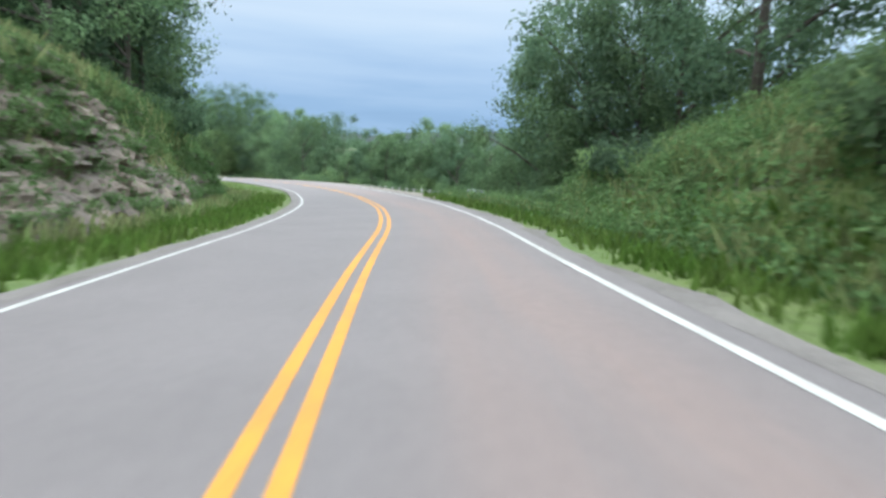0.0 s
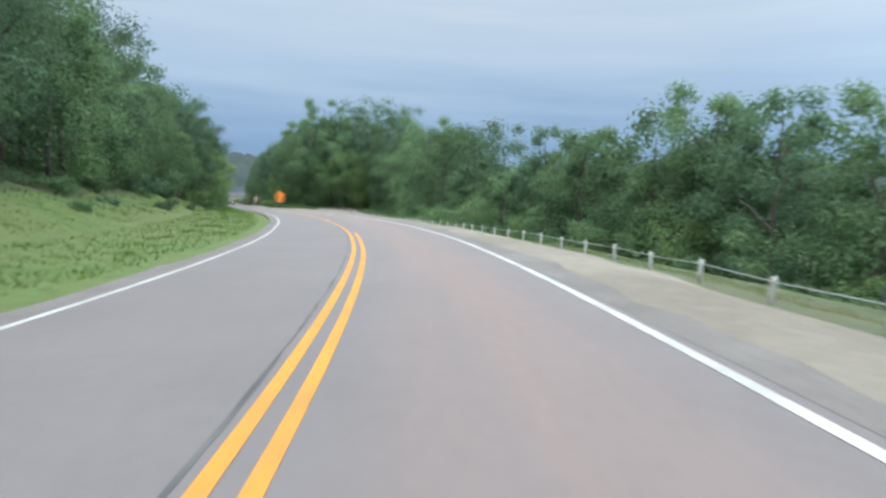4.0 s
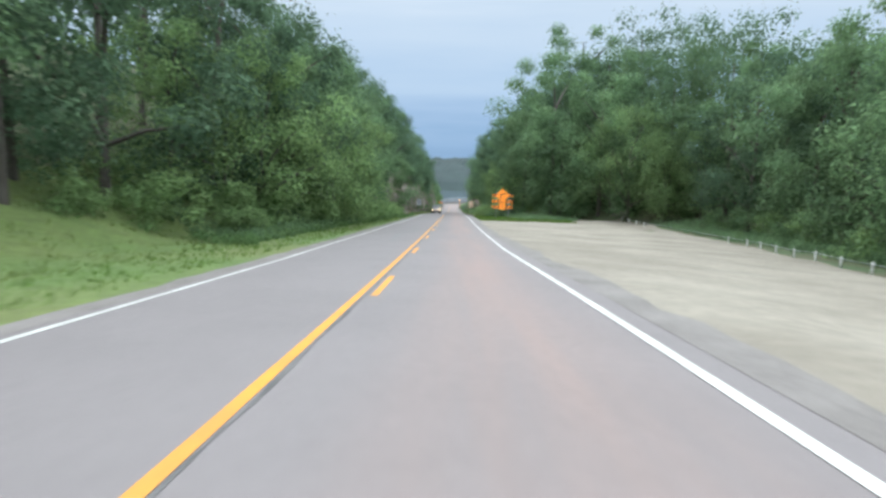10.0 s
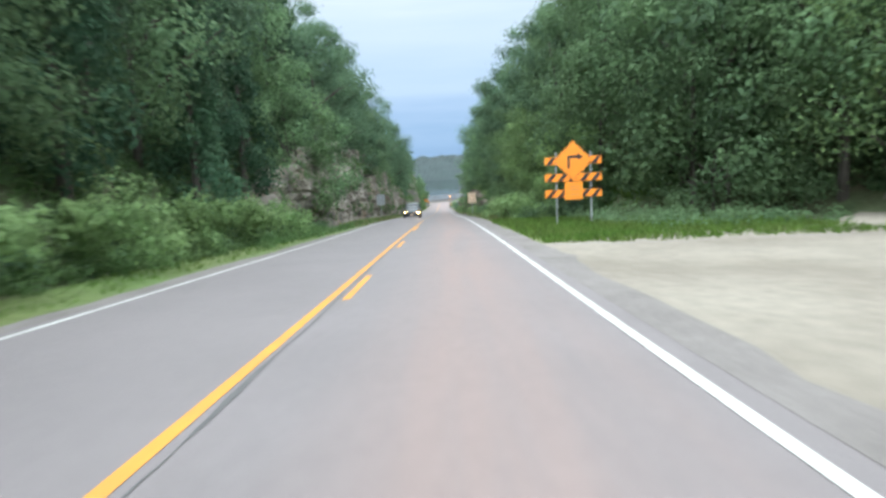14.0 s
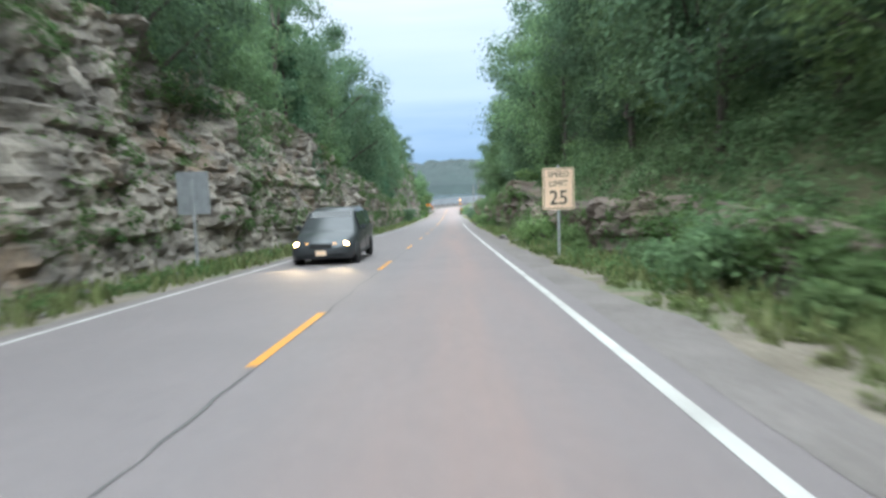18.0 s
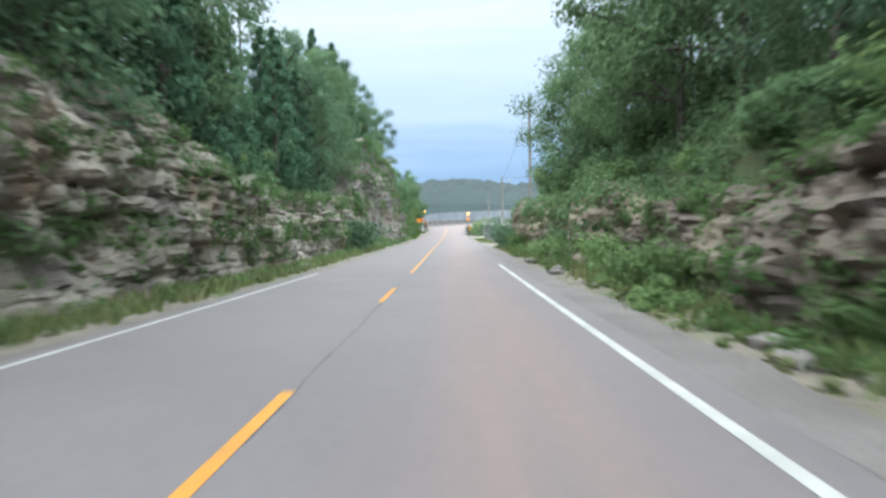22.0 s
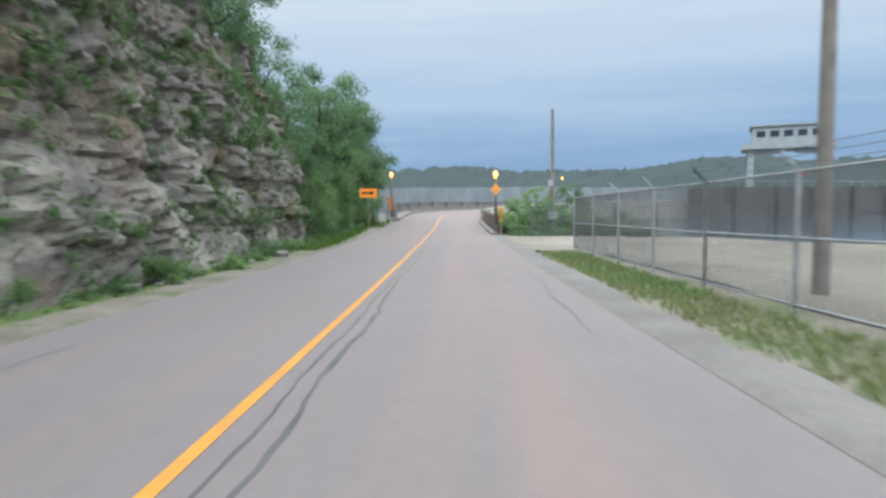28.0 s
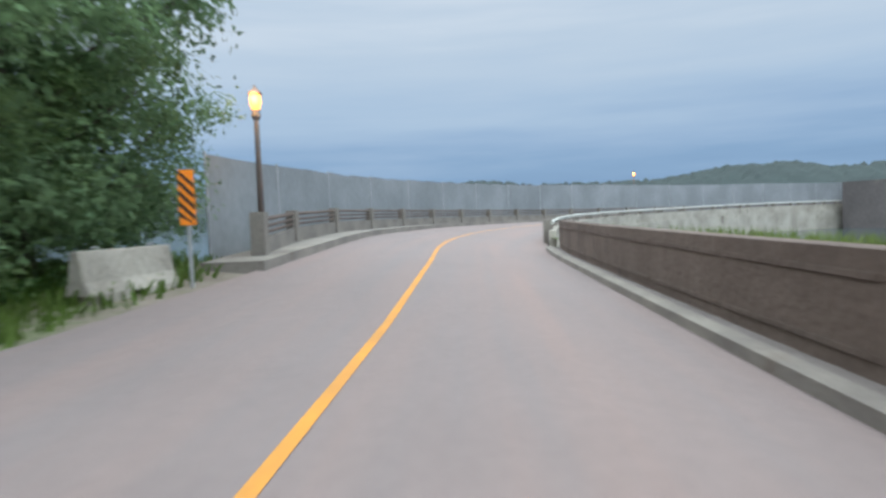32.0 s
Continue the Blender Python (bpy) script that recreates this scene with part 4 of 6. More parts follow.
for i in range(46):        # weeds at the foot of the high cut and round the yard
    s = rng.uniform(112, 190)
    plant(BUSHES[int(rng.integers(4))], s, -EDGE - rng.uniform(.9, 2.2), rng.uniform(.3, .65))
for s, u, k in ((181.5, 6.4, .7), (182.5, 7.5, .9), (182, 8.5, .9), (181, 10, 1.0), (181, 13, 1.1), (180.5, 12, .9), (182, 11, 1.0), (180, 16, 1.1), (180, 18, 1.0), (166.6, 22.5, 1.6), (167.2, 22.9, 1.3), (121, 6.3, 1.2), (122.5, 6.0, 1.1), (123.5, 6.4, 1.2), (124.5, 5.9, .9), (125.5, 6.3, .9), (126.5, 6.0, .7), (122, 7.6, 1.6), (124, 8.0, 1.5), (120, 6.6, 1.5),
                (130, -5.6, .7), (133, -5.6, .8), (118.5, -5.9, 1.4), (120.5, -5.7, 1.2), (122.5, -5.8, 1.5), (124.5, -5.7, .8), (127, -5.6, .7), (137, -5.5, .7), (139.5, -5.4, .6), (135, -5.8, .8), (129, -6, .9)):
    plant(BUSHES[int(rng.integers(4))], s, u, k)
for s, u in ((-160, -14), (-150, -12), (-141, -15), (-128, -12.5), (-118, -13.5), (-104, -12), (-90, -10.5)):
    plant(BUSHES[int(rng.integers(2))], s, u, rng.uniform(.4, .7))
for ob in (*TREES, LIGHT_TREE, *CEDARS, *BUSHES):
    for c in (*ob.children_recursive, ob):
        bpy.data.objects.remove(c)


def grass(name, spans, n, hmin, hmax, label, material=GRASS):
    """Grass blades in tufts over stretches (s0, s1, u0, u1) of the ground; one object."""
    verts, quads = [], []
    tot = sum((b - a) * abs(d - c) for a, b, c, d in spans)
    for a, b, c, d in spans:
        m = int(n * (b - a) * abs(d - c) / tot)
        for _ in range(m):
            s, u = rng.uniform(a, b), c + (d - c) * rng.uniform()
            p = ground_at(s, u)
            h = rng.uniform(hmin, hmax)
            for _k in range(3):
                ang = rng.uniform(0, 6.28)
                w = h * .16
                q = Vector((math.cos(ang) * w, math.sin(ang) * w, 0))
                o = Vector((rng.normal() * .12, rng.normal() * .12, -.03))
                tip = Vector((rng.normal() * h * .35, rng.normal() * h * .35, h))
                k = len(verts)
                verts += [p + o - q, p + o + q, p + o + tip + q * .2, p + o + tip - q * .2]
                quads.append((k, k + 1, k + 2, k + 3))
    return tagged(new(name, fast_mesh(name, verts, quads, material)), label, "grass", kind="stuff")


grass("verge_grass", [(-225, -20, -4.6, -7.5), (-20, 20, -4.6, -6.5), (-225, -172, 4.8, 6.5), (-8, 30, 5, 7.5)], 11000, .05, .15, "mown green grass on the verge")
grass("meadow_grass", [(-178, -60, -7.0, -17)], 12000, .05, .14, "tall uneven meadow grass on the slope", MEADOW)
grass("fence_grass", [(145, 166, 4.9, 6.3)], 3000, .05, .17, "patchy green and straw-coloured grass along the fence", DRY_GRASS)
grass("yard_grass", [(136, 164, 5.2, 6.4), (179.6, 182, 5.2, 11), (-165, -118, 10.2, 13)], 8000, .03, .11, "thin dry grass along the fence and kerb", DRY_GRASS)
grass("bank_grass", [(-228, -170, 5.9, 14), (-226, -166, -6.2, -12)], 9000, .25, .65, "long pale grass standing among the weeds of the banks", DRY_GRASS)
grass("right_verge_grass", [(-228, -168, 4.6, 7.0), (-226, -165, -4.3, -7)], 5200, .12, .4, "uncut green grass between the road and the banks")
grass("sign_grass", [(-14, 8, 4.9, 16)], 6500, .1, .32, "rough green grass round the foot of the warning sign")
grass("cut_foot_grass", [(8, 120, 5.3, 7.0), (12, 128, -4.4, -6.0)], 4200, .12, .45, "ragged pale grass along the foot of the cuts", DRY_GRASS)
grass("lot_grass", [(126, 142, 5.6, 16)], 1500, .03, .1, "thin trodden grass before the gate", DRY_GRASS)
grass("tall_verge_grass", [(168, 194.2, -4.15, -6.2), (186, 192.6, -3.5, -4.4)], 1700, .07, .3, "tall green grass along the edge of the lane")
CLUMPS = []


def undergrowth(name, spans, n, size, label, material=WEEDS, leaf=.11, per=26):
    """Leafy weeds and brambles as one mass of small clumps over stretches of the ground."""
    tot = sum((b - a) * abs(d - c) for a, b, c, d in spans)
    centres, radii = [], []
    for a, b, c, d in spans:
        for _ in range(int(n * (b - a) * abs(d - c) / tot)):
            s, u = rng.uniform(a, b), c + (d - c) * rng.uniform()
            k = size * rng.uniform(.5, 1.3) * (1 + .5 * noise.noise((s * .2, u * .2, 6)))
            p = ground_at(s, u)
            centres.append((p.x, p.y, p.z + k * .45))
            radii.append(k)
    v, q = leaf_cloud(centres, radii, per, leaf, 77)
    return tagged(new(name, fast_mesh(name, v, q, material)), label, "undergrowth", kind="stuff")


undergrowth("bank_undergrowth", [(-184, -162, -9, -14), (-228, -168, -12, -17), (-228, -168, 5.7, 15), (-172, -150, 18, 24)], 6200, .7, "thick weeds and brambles over the roadside banks", leaf=.1)
undergrowth("wood_edge_undergrowth", [(-185, -95, -16, -21), (-95, -60, -14, -18), (-60, -20, -6.6, -13), (-20, 12, -6.6, -13)], 2700, .6, "dark leafy undergrowth at the edge of the wood", LEAF, .11)
undergrowth("left_bank_weeds", [(-62, -30, -6.4, -9.5), (-30, 8, -6.0, -11)], 1300, .42, "fresh green weeds on the bank below the trees", WEEDS, .09)
undergrowth("pull_off_undergrowth", [(-165, -118, 20, 26), (-118, -70, 16, 24), (-70, -12, 25, 33), (-10, 8, 9.5, 17), (-3, 8, 17, 34), (8, 30, 6.5, 10)], 2300, .65, "bushy growth below the guard posts and round the sign", LEAF, .11)
undergrowth("east_slope_undergrowth", [(10, 62, 6.7, 11.5)], 1300, .55, "leafy brambles covering the slope over the east rock", LEAF, .1, 24)
undergrowth("cut_top_undergrowth", [(4, 170, -7.6, -13), (10, 121, 7.0, 12)], 6500, .75, "shrubs and creepers hanging over the tops of the rock cuts", LEAF, .12, 22)
undergrowth("dry_foot_weeds", [(24, 126, 4.9, 6.4), (20, 140, -4.8, -5.6)], 900, .2, "straggly dry grass and weeds on the rubble verge", DRY_GRASS, .07)
undergrowth("cliff_foot_weeds", [(-10, 185, -4.7, -5.5), (30, 126, 5.3, 6.4), (166, 194, -4.7, -9)], 1100, .32, "green weeds growing along the foot of the rock", WEEDS, .08)
undergrowth("parapet_weeds", [(180.3, 183.5, 5.3, 20), (183, 194, 5.4, 9)], 420, .5, "leafy weeds behind the yard and the parapet", LEAF, .1)


def thickets():
    """The shrubs of the closed thickets: uneven clumps of leaves over short stems, as one mass for each leaf colour."""
    r = np.random.default_rng(58)
    for places, material, label in ((SCRUB[0], LEAF, "dense green thicket covering the banks and ledges"), (SCRUB[1], LEAF_LIGHT, "fresh pale green thicket along the wood and the cuts")):
        centres, radii = [], []
        for s, u, k in places:
            p = ground_at(s, u)
            for _ in range(10):
                centres.append((p.x + r.normal() * k * .42, p.y + r.normal() * k * .42, p.z + k * r.uniform(.1, .95)))
                radii.append(k * r.uniform(.22, .42))
        v, q = leaf_cloud(centres, radii, 80, .13, 59)
        tagged(new("thicket", fast_mesh("thicket", v, q, material)), label, "undergrowth", kind="stuff")


thickets()


def far_canopy():
    """The closed tops of the wood that covers the high ground away from the road."""
    r = np.random.default_rng(44)
    centres, radii = [], []
    for i in range(1500):
        s, side = r.uniform(-285, 165), (-1 if i % 2 else 1)
        u = side * r.uniform(30 if side < 0 else 44, 150)
        if s > 118 and side > 0:
            continue
        if s > 150:
            u = -abs(u) * .5
        p = ground_at(s, u)
        k = r.uniform(2.5, 4.5)
        centres.append((p.x, p.y, p.z + k * .8))
        radii.append(k)
    v, q = leaf_cloud(centres, radii, 40, .9, 45)
    return tagged(new("far_canopy", fast_mesh("far_canopy", v, q, LEAF_BACK)), "unbroken green tree tops covering the hills", "woodland", kind="stuff")


far_canopy()


# ---- rock cuts ----
def cliff(name, s0, s1, side, foot, height, seed, label, lean=.12, rough=1.0, tufts=0, material=None):
    """A quarried face: uneven beds, broken along joints into sharp blocks that stand in or out."""
    r = np.random.default_rng(seed)
    beds, z = [], -1.5
    while z < 18:
        t = r.uniform(.12, .5) if r.uniform() < .75 else r.uniform(.5, 1.0)
        beds.append((z, t, r.uniform(-.5, .5)))
        z += t
    tops = np.array([q[0] + q[1] for q in beds])
    ds = .16
    ns = int((s1 - s0) / ds)
    nz = int(max(height(q) for q in np.linspace(s0, s1, 20)) / .12)
    verts, faces = [], []
    nn, cell = noise.noise, r_cell
    for i in range(ns + 1):
        s = s0 + (s1 - s0) * i / ns
        hgt = height(s) * (1 + .2 * nn((s * .25, seed, 0))) + .4 * nn((s * .9, seed, 3))
        hgt *= max(.05, min(1.0, (s - s0) / 3, (s1 - s) / 3))
        f0 = foot(s)
        for j in range(nz + 1):
            h = -0.5 + (hgt + .5) * j / nz
            hw = h + .35 * nn((s * .15, h * .2, seed)) + .1 * nn((s * 1.1, h * .8, seed + 1))
            b = min(int(np.searchsorted(tops, hw)), len(beds) - 1)
            sw = s + .5 * nn((s * .5, h * .9, seed + 7))
            d = .2 * beds[b][2] + .34 * cell(sw * (.5 + .5 * ((b * 37) % 5) / 5), b, seed) + .24 * cell(sw * 1.9, b, seed + 1) + .2 * cell(sw * 3.7, int(hw * 4.5), seed + 2)
            seam = min(tops[b] - hw, hw - beds[b][0])
            d -= .12 * max(0.0, 1 - seam / .08) * (.5 + beds[b][1])
            d -= .22 * max(0.0, 1 - abs(sw * .55 + b * .37 - round(sw * .55 + b * .37)) / .05)
            d += 1.25 * nn((s * .16, h * .22, seed)) + .55 * nn((s * .55, h * .45, seed + 2)) + .16 * nn((s * 3.1, h * 3.3, seed + 5))
            u = f0 + max(0, h) * lean - d * rough * min(1.0, .45 + max(0, h) * .35)
            p = put(s, side * max(u, EDGE + .75), 0)
            p.z += h
            verts.append(p)
            if tufts and h > .4 and r.uniform() < tufts * (2.6 if (b * 7919) % 4 == 0 else .6) * (.7 + 3 * max(0.0, h / hgt - .5)) * (1 + 1.6 * nn((s * .2, h * .3, 40))):
                CLUMPS.append((p, r.uniform(.15, .6)))
        for k, back in enumerate((.8, 2.2)):          # the top laps back over the bank
            p = put(s, side * (f0 + hgt * lean + back), 0)
            p.z += hgt + .1 * k - .2
            verts.append(p)
    k = nz + 3
    for i in range(ns):
        for j in range(k - 1):
            a = i * k + j
            faces.append((a, a + 1, a + k + 1, a + k) if side > 0 else (a, a + k, a + k + 1, a + 1))
    return tagged(new(name, mesh_from(name, verts, faces, material or ROCK)), label, "rock face", kind="structure")


def r_cell(x, b, seed):
    """A steady random value for each block of a bed."""
    k = math.floor(x) * 12.9898 + b * 78.233 + seed * 3.7
    f = math.sin(k) * 43758.5453
    return f - math.floor(f) - .5


ft = lambda a, b: (lambda s: float(np.interp(s, a, b)))
cliff("rock_cut_west", 0, 130, -1, ft([0, 28, 75, 130], [8.2, 6.7, 5.8, 6.1]), ft([0, 8, 25, 60, 75, 92, 98, 120, 130], [1.2, 4, 7.5, 6.8, 4.6, 5.2, 3.6, 3.7, 5]), 3, "grey and brown layered limestone road cut with ledges", tufts=.045)
cliff("rock_cut_dam", 125, 182, -1, ft([125, 135, 150, 165, 172, 178, 182], [6.4, 5.7, 5.2, 5.3, 5.8, 6.9, 7.6]), ft([125, 129, 133, 150, 160, 168, 174, 179, 182], [5, 8, 10, 10.5, 9.8, 8.5, 7.5, 5.5, 2]), 9, "tall grey stratified limestone cliff close to the road", .16, .9, .06, ROCK_DAM)
cliff("rock_cut_east", 24, 95, 1, ft([24, 40, 66, 74, 95], [7.2, 6.6, 6.2, 6.2, 6.5]), ft([24, 40, 58, 66, 78, 86, 95], [.8, 1.6, 2.2, 3.6, 2.9, 2.2, 2]), 5, "weathered reddish-brown rock bank overgrown with shrubs", .2, 1.0, .06, ROCK_RED)
cliff("rock_cut_east_end", 90, 123, 1, ft([90, 100, 112, 123], [6.6, 6.3, 6.3, 6.4]), ft([90, 98, 110, 119, 123], [2, 2.8, 2.9, 3.3, 1]), 15, "grey and tan ledged rock bank below overhanging shrubs", .26, 1.0, .06, ROCK_TAN)
cliff("rock_outcrop", -214, -166, -1, ft([-214, -195, -174, -166], [6.9, 6.7, 7.6, 8.6]), ft([-214, -205, -190, -180, -172, -166], [2.5, 5.0, 5.2, 3.8, 2.4, .8]), 8, "brown rock outcrop in the grassy bank", .6, 1.0, .22, ROCK_RED)
v, q = leaf_cloud([tuple(c[0]) for c in CLUMPS], [c[1] for c in CLUMPS], 24, .085, 78)
tagged(new("ledge_plants", fast_mesh("ledge_plants", v, q, WEEDS)), "small green plants rooted on the rock ledges", "undergrowth", kind="stuff")


def make_stone(seed):
    r = np.random.default_rng(seed)
    bm = bmesh.new()
    bmesh.ops.create_icosphere(bm, subdivisions=1, radius=.5)
    for v in bm.verts:
        v.co *= r.uniform(.75, 1.15)
        v.co.z *= .65
    me = bpy.data.meshes.new("fallen_stone")
    bm.to_mesh(me)
    bm.free()
    me.materials.append(ROCK_BLOCK)
    return me


STONES = [make_stone(i) for i in range(5)]
for i in range(220):
    if i < 130:
        s, u = rng.uniform(8, 170), -EDGE - rng.uniform(.7, 1.9)
    else:
        s, u = rng.uniform(34, 122), EDGE + rng.uniform(.9, 2.4)
    p = ground_at(s, u)
    k = .14 + .5 * rng.uniform() ** 2.2
    ob = new("fallen_stone", STONES[i % 5])
    ob.matrix_world = Matrix.Translation((p.x, p.y, p.z + k * .12)) @ Matrix.Rotation(rng.uniform(0, 6), 4, "Z") @ Matrix.Diagonal((k, k * rng.uniform(.7, 1.3), k, 1))
    tagged(ob, "pale broken limestone lying at the foot of the cut", "stone", "fallen stones")


# ---- signs ----
def face(x, y, z, turn=0.0):
    """A pose for a thing that faces the oncoming driver (-y), turned by some degrees."""
    return pose(x, y, z, 0, 0, turn)


def on(s, u, v=0.0):
    p = ground_at(s, u)
    p.z += v
    return p


def striped(parent, name, w, h, at_, slant, n, rising=True, label=""):
    """An orange board with slanting black stripes."""
    bd = part(name, box(w, .03, h, at_, .004), ORANGE, parent, label or "orange board with slanting black stripes")
    step = w / n
    for i in range(n):
        x0 = -w / 2 + step * i + step * .08
        pts = [(x0, -h / 2 + .012), (x0 + step * .42, -h / 2 + .012), (x0 + step * .42 + slant, h / 2 - .012), (x0 + slant, h / 2 - .012)]
        pts = [(max(-w / 2 + .012, min(w / 2 - .012, x)), z) for x, z in pts]
        if not rising:
            pts = [(-x, z) for x, z in pts][::-1]
        bm = plate(pts, -.006)
        bmesh.ops.translate(bm, vec=(at_[0], at_[1] - .016, at_[2]), verts=bm.verts)
        part("stripe", bm, BLACK, bd)
    return bd


def warning_barricade():
    p = on(-2.4, 8.15)
    t = thing("barricade_sign", face(p.x, p.y, p.z, -4), "orange diamond bend warning sign on a striped barricade", "road sign")
    for x in (-.82, .86):
        part("post", box(.06, .06, 3.9, (x, .08, 1.7), .008), STEEL, t)
    for z in (3.2, 2.39, 1.61):
        striped(t, "board", 2.73, .38, (0, 0, z), .3, 5)
    d = part("diamond_panel", plate([(0, -.98), (.98, 0), (0, .98), (-.98, 0)], .02), ORANGE, t, "orange diamond panel with a black border")
    d.location = (0, -.05, 3.2)
    for sx, sz in ((1, 1), (1, -1), (-1, 1), (-1, -1)):
        bm = plate([(0.05 * sx, .89 * sz), (.89 * sx, .05 * sz), (.865 * sx, .05 * sz), (0.05 * sx, .865 * sz)], -.004)
        part("border", bm, BLACK, d)
    part("arrow", plate([(-.27, -.38), (-.16, -.38), (-.16, .12), (.22, .12), (.22, .02), (.48, .18), (.22, .34), (.22, .24), (-.27, .24)], -.006), BLACK, d)
    q = part("plaque", box(.86, .02, .87, (0, -.07, 1.74), .02), ORANGE, t, "orange speed plaque with worn lettering")
    for z, w in ((1.93, .5), (1.8, .56), (1.55, .4)):
        part("text_bar", box(w, .006, .05, (.05, -.083, z)), ORANGE_FADED, q)


def speed_sign():
    p = on(38.5, 5.15)
    t = thing("speed_limit_sign", face(p.x, p.y, p.z, -3), "white speed limit 25 sign on a steel post, headlight glow put into its colour", "road sign")
    part("post", box(.07, .05, 3.3, (0, .05, 1.15), .006), STEEL, t)
    f = part("panel", plate([(-.38, .03), (-.35, 0), (.35, 0), (.38, .03), (.38, .92), (.35, .95), (-.35, .95), (-.38, .92)], .012), WARM_LIT_WHITE, t)
    f.location, f.scale = (0, 0, 1.5), (1.2, 1, 1.28)
    for w, h, x, z in ((.70, .016, 0, .03), (.70, .016, 0, .92), (.016, .88, -.345, .475), (.016, .88, .345, .475)):
        part("border", box(w, .004, h, (x, -.003, z)), BLACK, f)
    for txt, size, z in (("SPEED", .19, .74), ("LIMIT", .19, .53), ("25", .46, .12)):
        me = lettering(txt, size)
        me.materials.clear()
        me.materials.append(BLACK)
        o = part("lettering", me, BLACK, f)
        o.location = (0, -.006, z)


def sign_back():
    p = on(38.0, -5.35)
    t = thing("sign_seen_from_behind", face(p.x, p.y, p.z, 3), "bare grey back of a road sign on a post", "road sign")
    part("post", box(.07, .05, 3.2, (0, -.03, 1.1), .006), STEEL, t)
    f = part("panel", box(.92, .012, 1.22, (0, .02, 2.3), .004), SIGN_BACK, t)
    for z in (2.1, 2.6):
        part("bolt", box(.03, .02, .03, (0, .01, z)), STEEL, f)


def arrow_sign():
    p = on(184, -4.05)
    t = thing("arrow_sign", face(p.x, p.y, p.z, 6), "orange sign with a large black arrow on a post", "road sign")
    part("post", box(.09, .09, 3.0, (0, .06, 1.1), .01), WOOD_POLE, t)
    top = 2.72
    f = part("panel", plate([(-.64, -.03), (-.61, -.06), (.61, -.06), (.64, -.03), (.64, .58), (.61, .61), (-.61, .61), (-.64, .58)], .014), ORANGE, t)
    f.location, f.scale = (0, 0, top - .5), (.9, 1, .88)
    part("arrow", plate([(-.5, .21), (.14, .21), (.14, .09), (.5, .28), (.14, .47), (.14, .35), (-.5, .35)], -.006), BLACK, f)


def marker(s, u, top, rising, turn=0.0):
    p = on(s, u)
    z = put(s, u, top).z - p.z
    t = thing("object_marker", face(p.x, p.y, p.z, turn), "yellow-orange object marker with slanting black stripes", "road sign", "striped markers")
    part("post", box(.06, .05, z, (0, .04, z / 2 - .1), .006), STEEL, t)
    t.scale = (.85, 1, 1)
    if u > 0:
        part("tag", box(.09, .008, .24, (-.02, .004, z - 1.1), .004), mat("green_sheeting", (.05, .30, .2), .5), t, "small green tag on the post")
    bd = part("panel", box(.31, .015, .92, (0, 0, z - .46), .006), ORANGE if u < 0 else mat("yellow_sheeting", (.85, .42, .03), .5, (.75, .36, .03), scale=3, fine=.08), t)
    for i in range(5):
        zz = z - .9 + i * .18
        k = .13 if rising else -.13
        pts = [(-.15, zz - k), (.15, zz + k), (.15, zz + k + .085), (-.15, zz - k + .085)]
        pts = [(x, min(max(q, z - .915), z - .006)) for x, q in pts]
        part("stripe", plate(pts, -.005), BLACK, bd).location = (0, -.009, 0)


def lamp_post(x, y, z, height, label):
    """A cast lamp post with a base, a tapered shaft, a collar and a lit globe under a cap."""
    t = thing("lamp_post", Matrix.Translation((x, y, z)), label, "street lamp", "lamp posts")
    h = height
    part("base", lathe([(.17, -.3), (.17, .12), (.15, .2), (.12, .42), (.13, .46), (.09, .55)], 10), LAMP_PAINT, t)
    part("shaft", lathe([(.085, .5), (.06, h - .55), (.05, h - .5)], 10), LAMP_PAINT, t)
    part("collar", lathe([(.05, h - .5), (.09, h - .46), (.12, h - .36), (.07, h - .32), (.12, h - .25)], 10), LAMP_PAINT, t)
    g = part("globe", lathe([(.08, h - .25), (.13, h - .12), (.14, h + .0), (.11, h + .12)], 14), LAMP_GLOW, t, "lit amber globe")
    part("cap", lathe([(.17, h + .12), (.14, h + .18), (.06, h + .25), (.02, h + .34)], 12), LAMP_PAINT, t)
    li = bpy.data.lights.new("sodium_light", "POINT")
    li.energy, li.color, li.shadow_soft_size = 70, (1.0, .55, .2), .2
    lo = new("sodium_light", li)
    lo.location = (x, y - .3, z + h + .05)
    g.visible_shadow = False
    return t


warning_barricade()
speed_sign()
sign_back()
arrow_sign()
marker(190.7, -3.3, 1.9, False, 5)
marker(181.7, 4.68, 1.75, True, -4)
lamp_post(-3.6, 195.2, put(195.2, -3.4).z, 3.75, "dark lamp post with a lit amber globe by the balustrade")
rl = lamp_post(4.42, 182.6, put(182.6, 4.42).z, 3.85, "lamp post with a lit globe carrying a faded diamond sign")
dp = part("diamond_panel", plate([(0, -.37), (.37, 0), (0, .37), (-.37, 0)], .012), ORANGE_FADED, rl, "faded orange diamond panel")
dp.location = (0, -.14, 2.85)
for q in (Vector((22.4, 260, DECK)), put(310, 4.9), put(360, 4.9), put(410, 4.9)):
    lamp_post(q.x, q.y, q.z, 5.4, "distant lit lamp post on the dam")


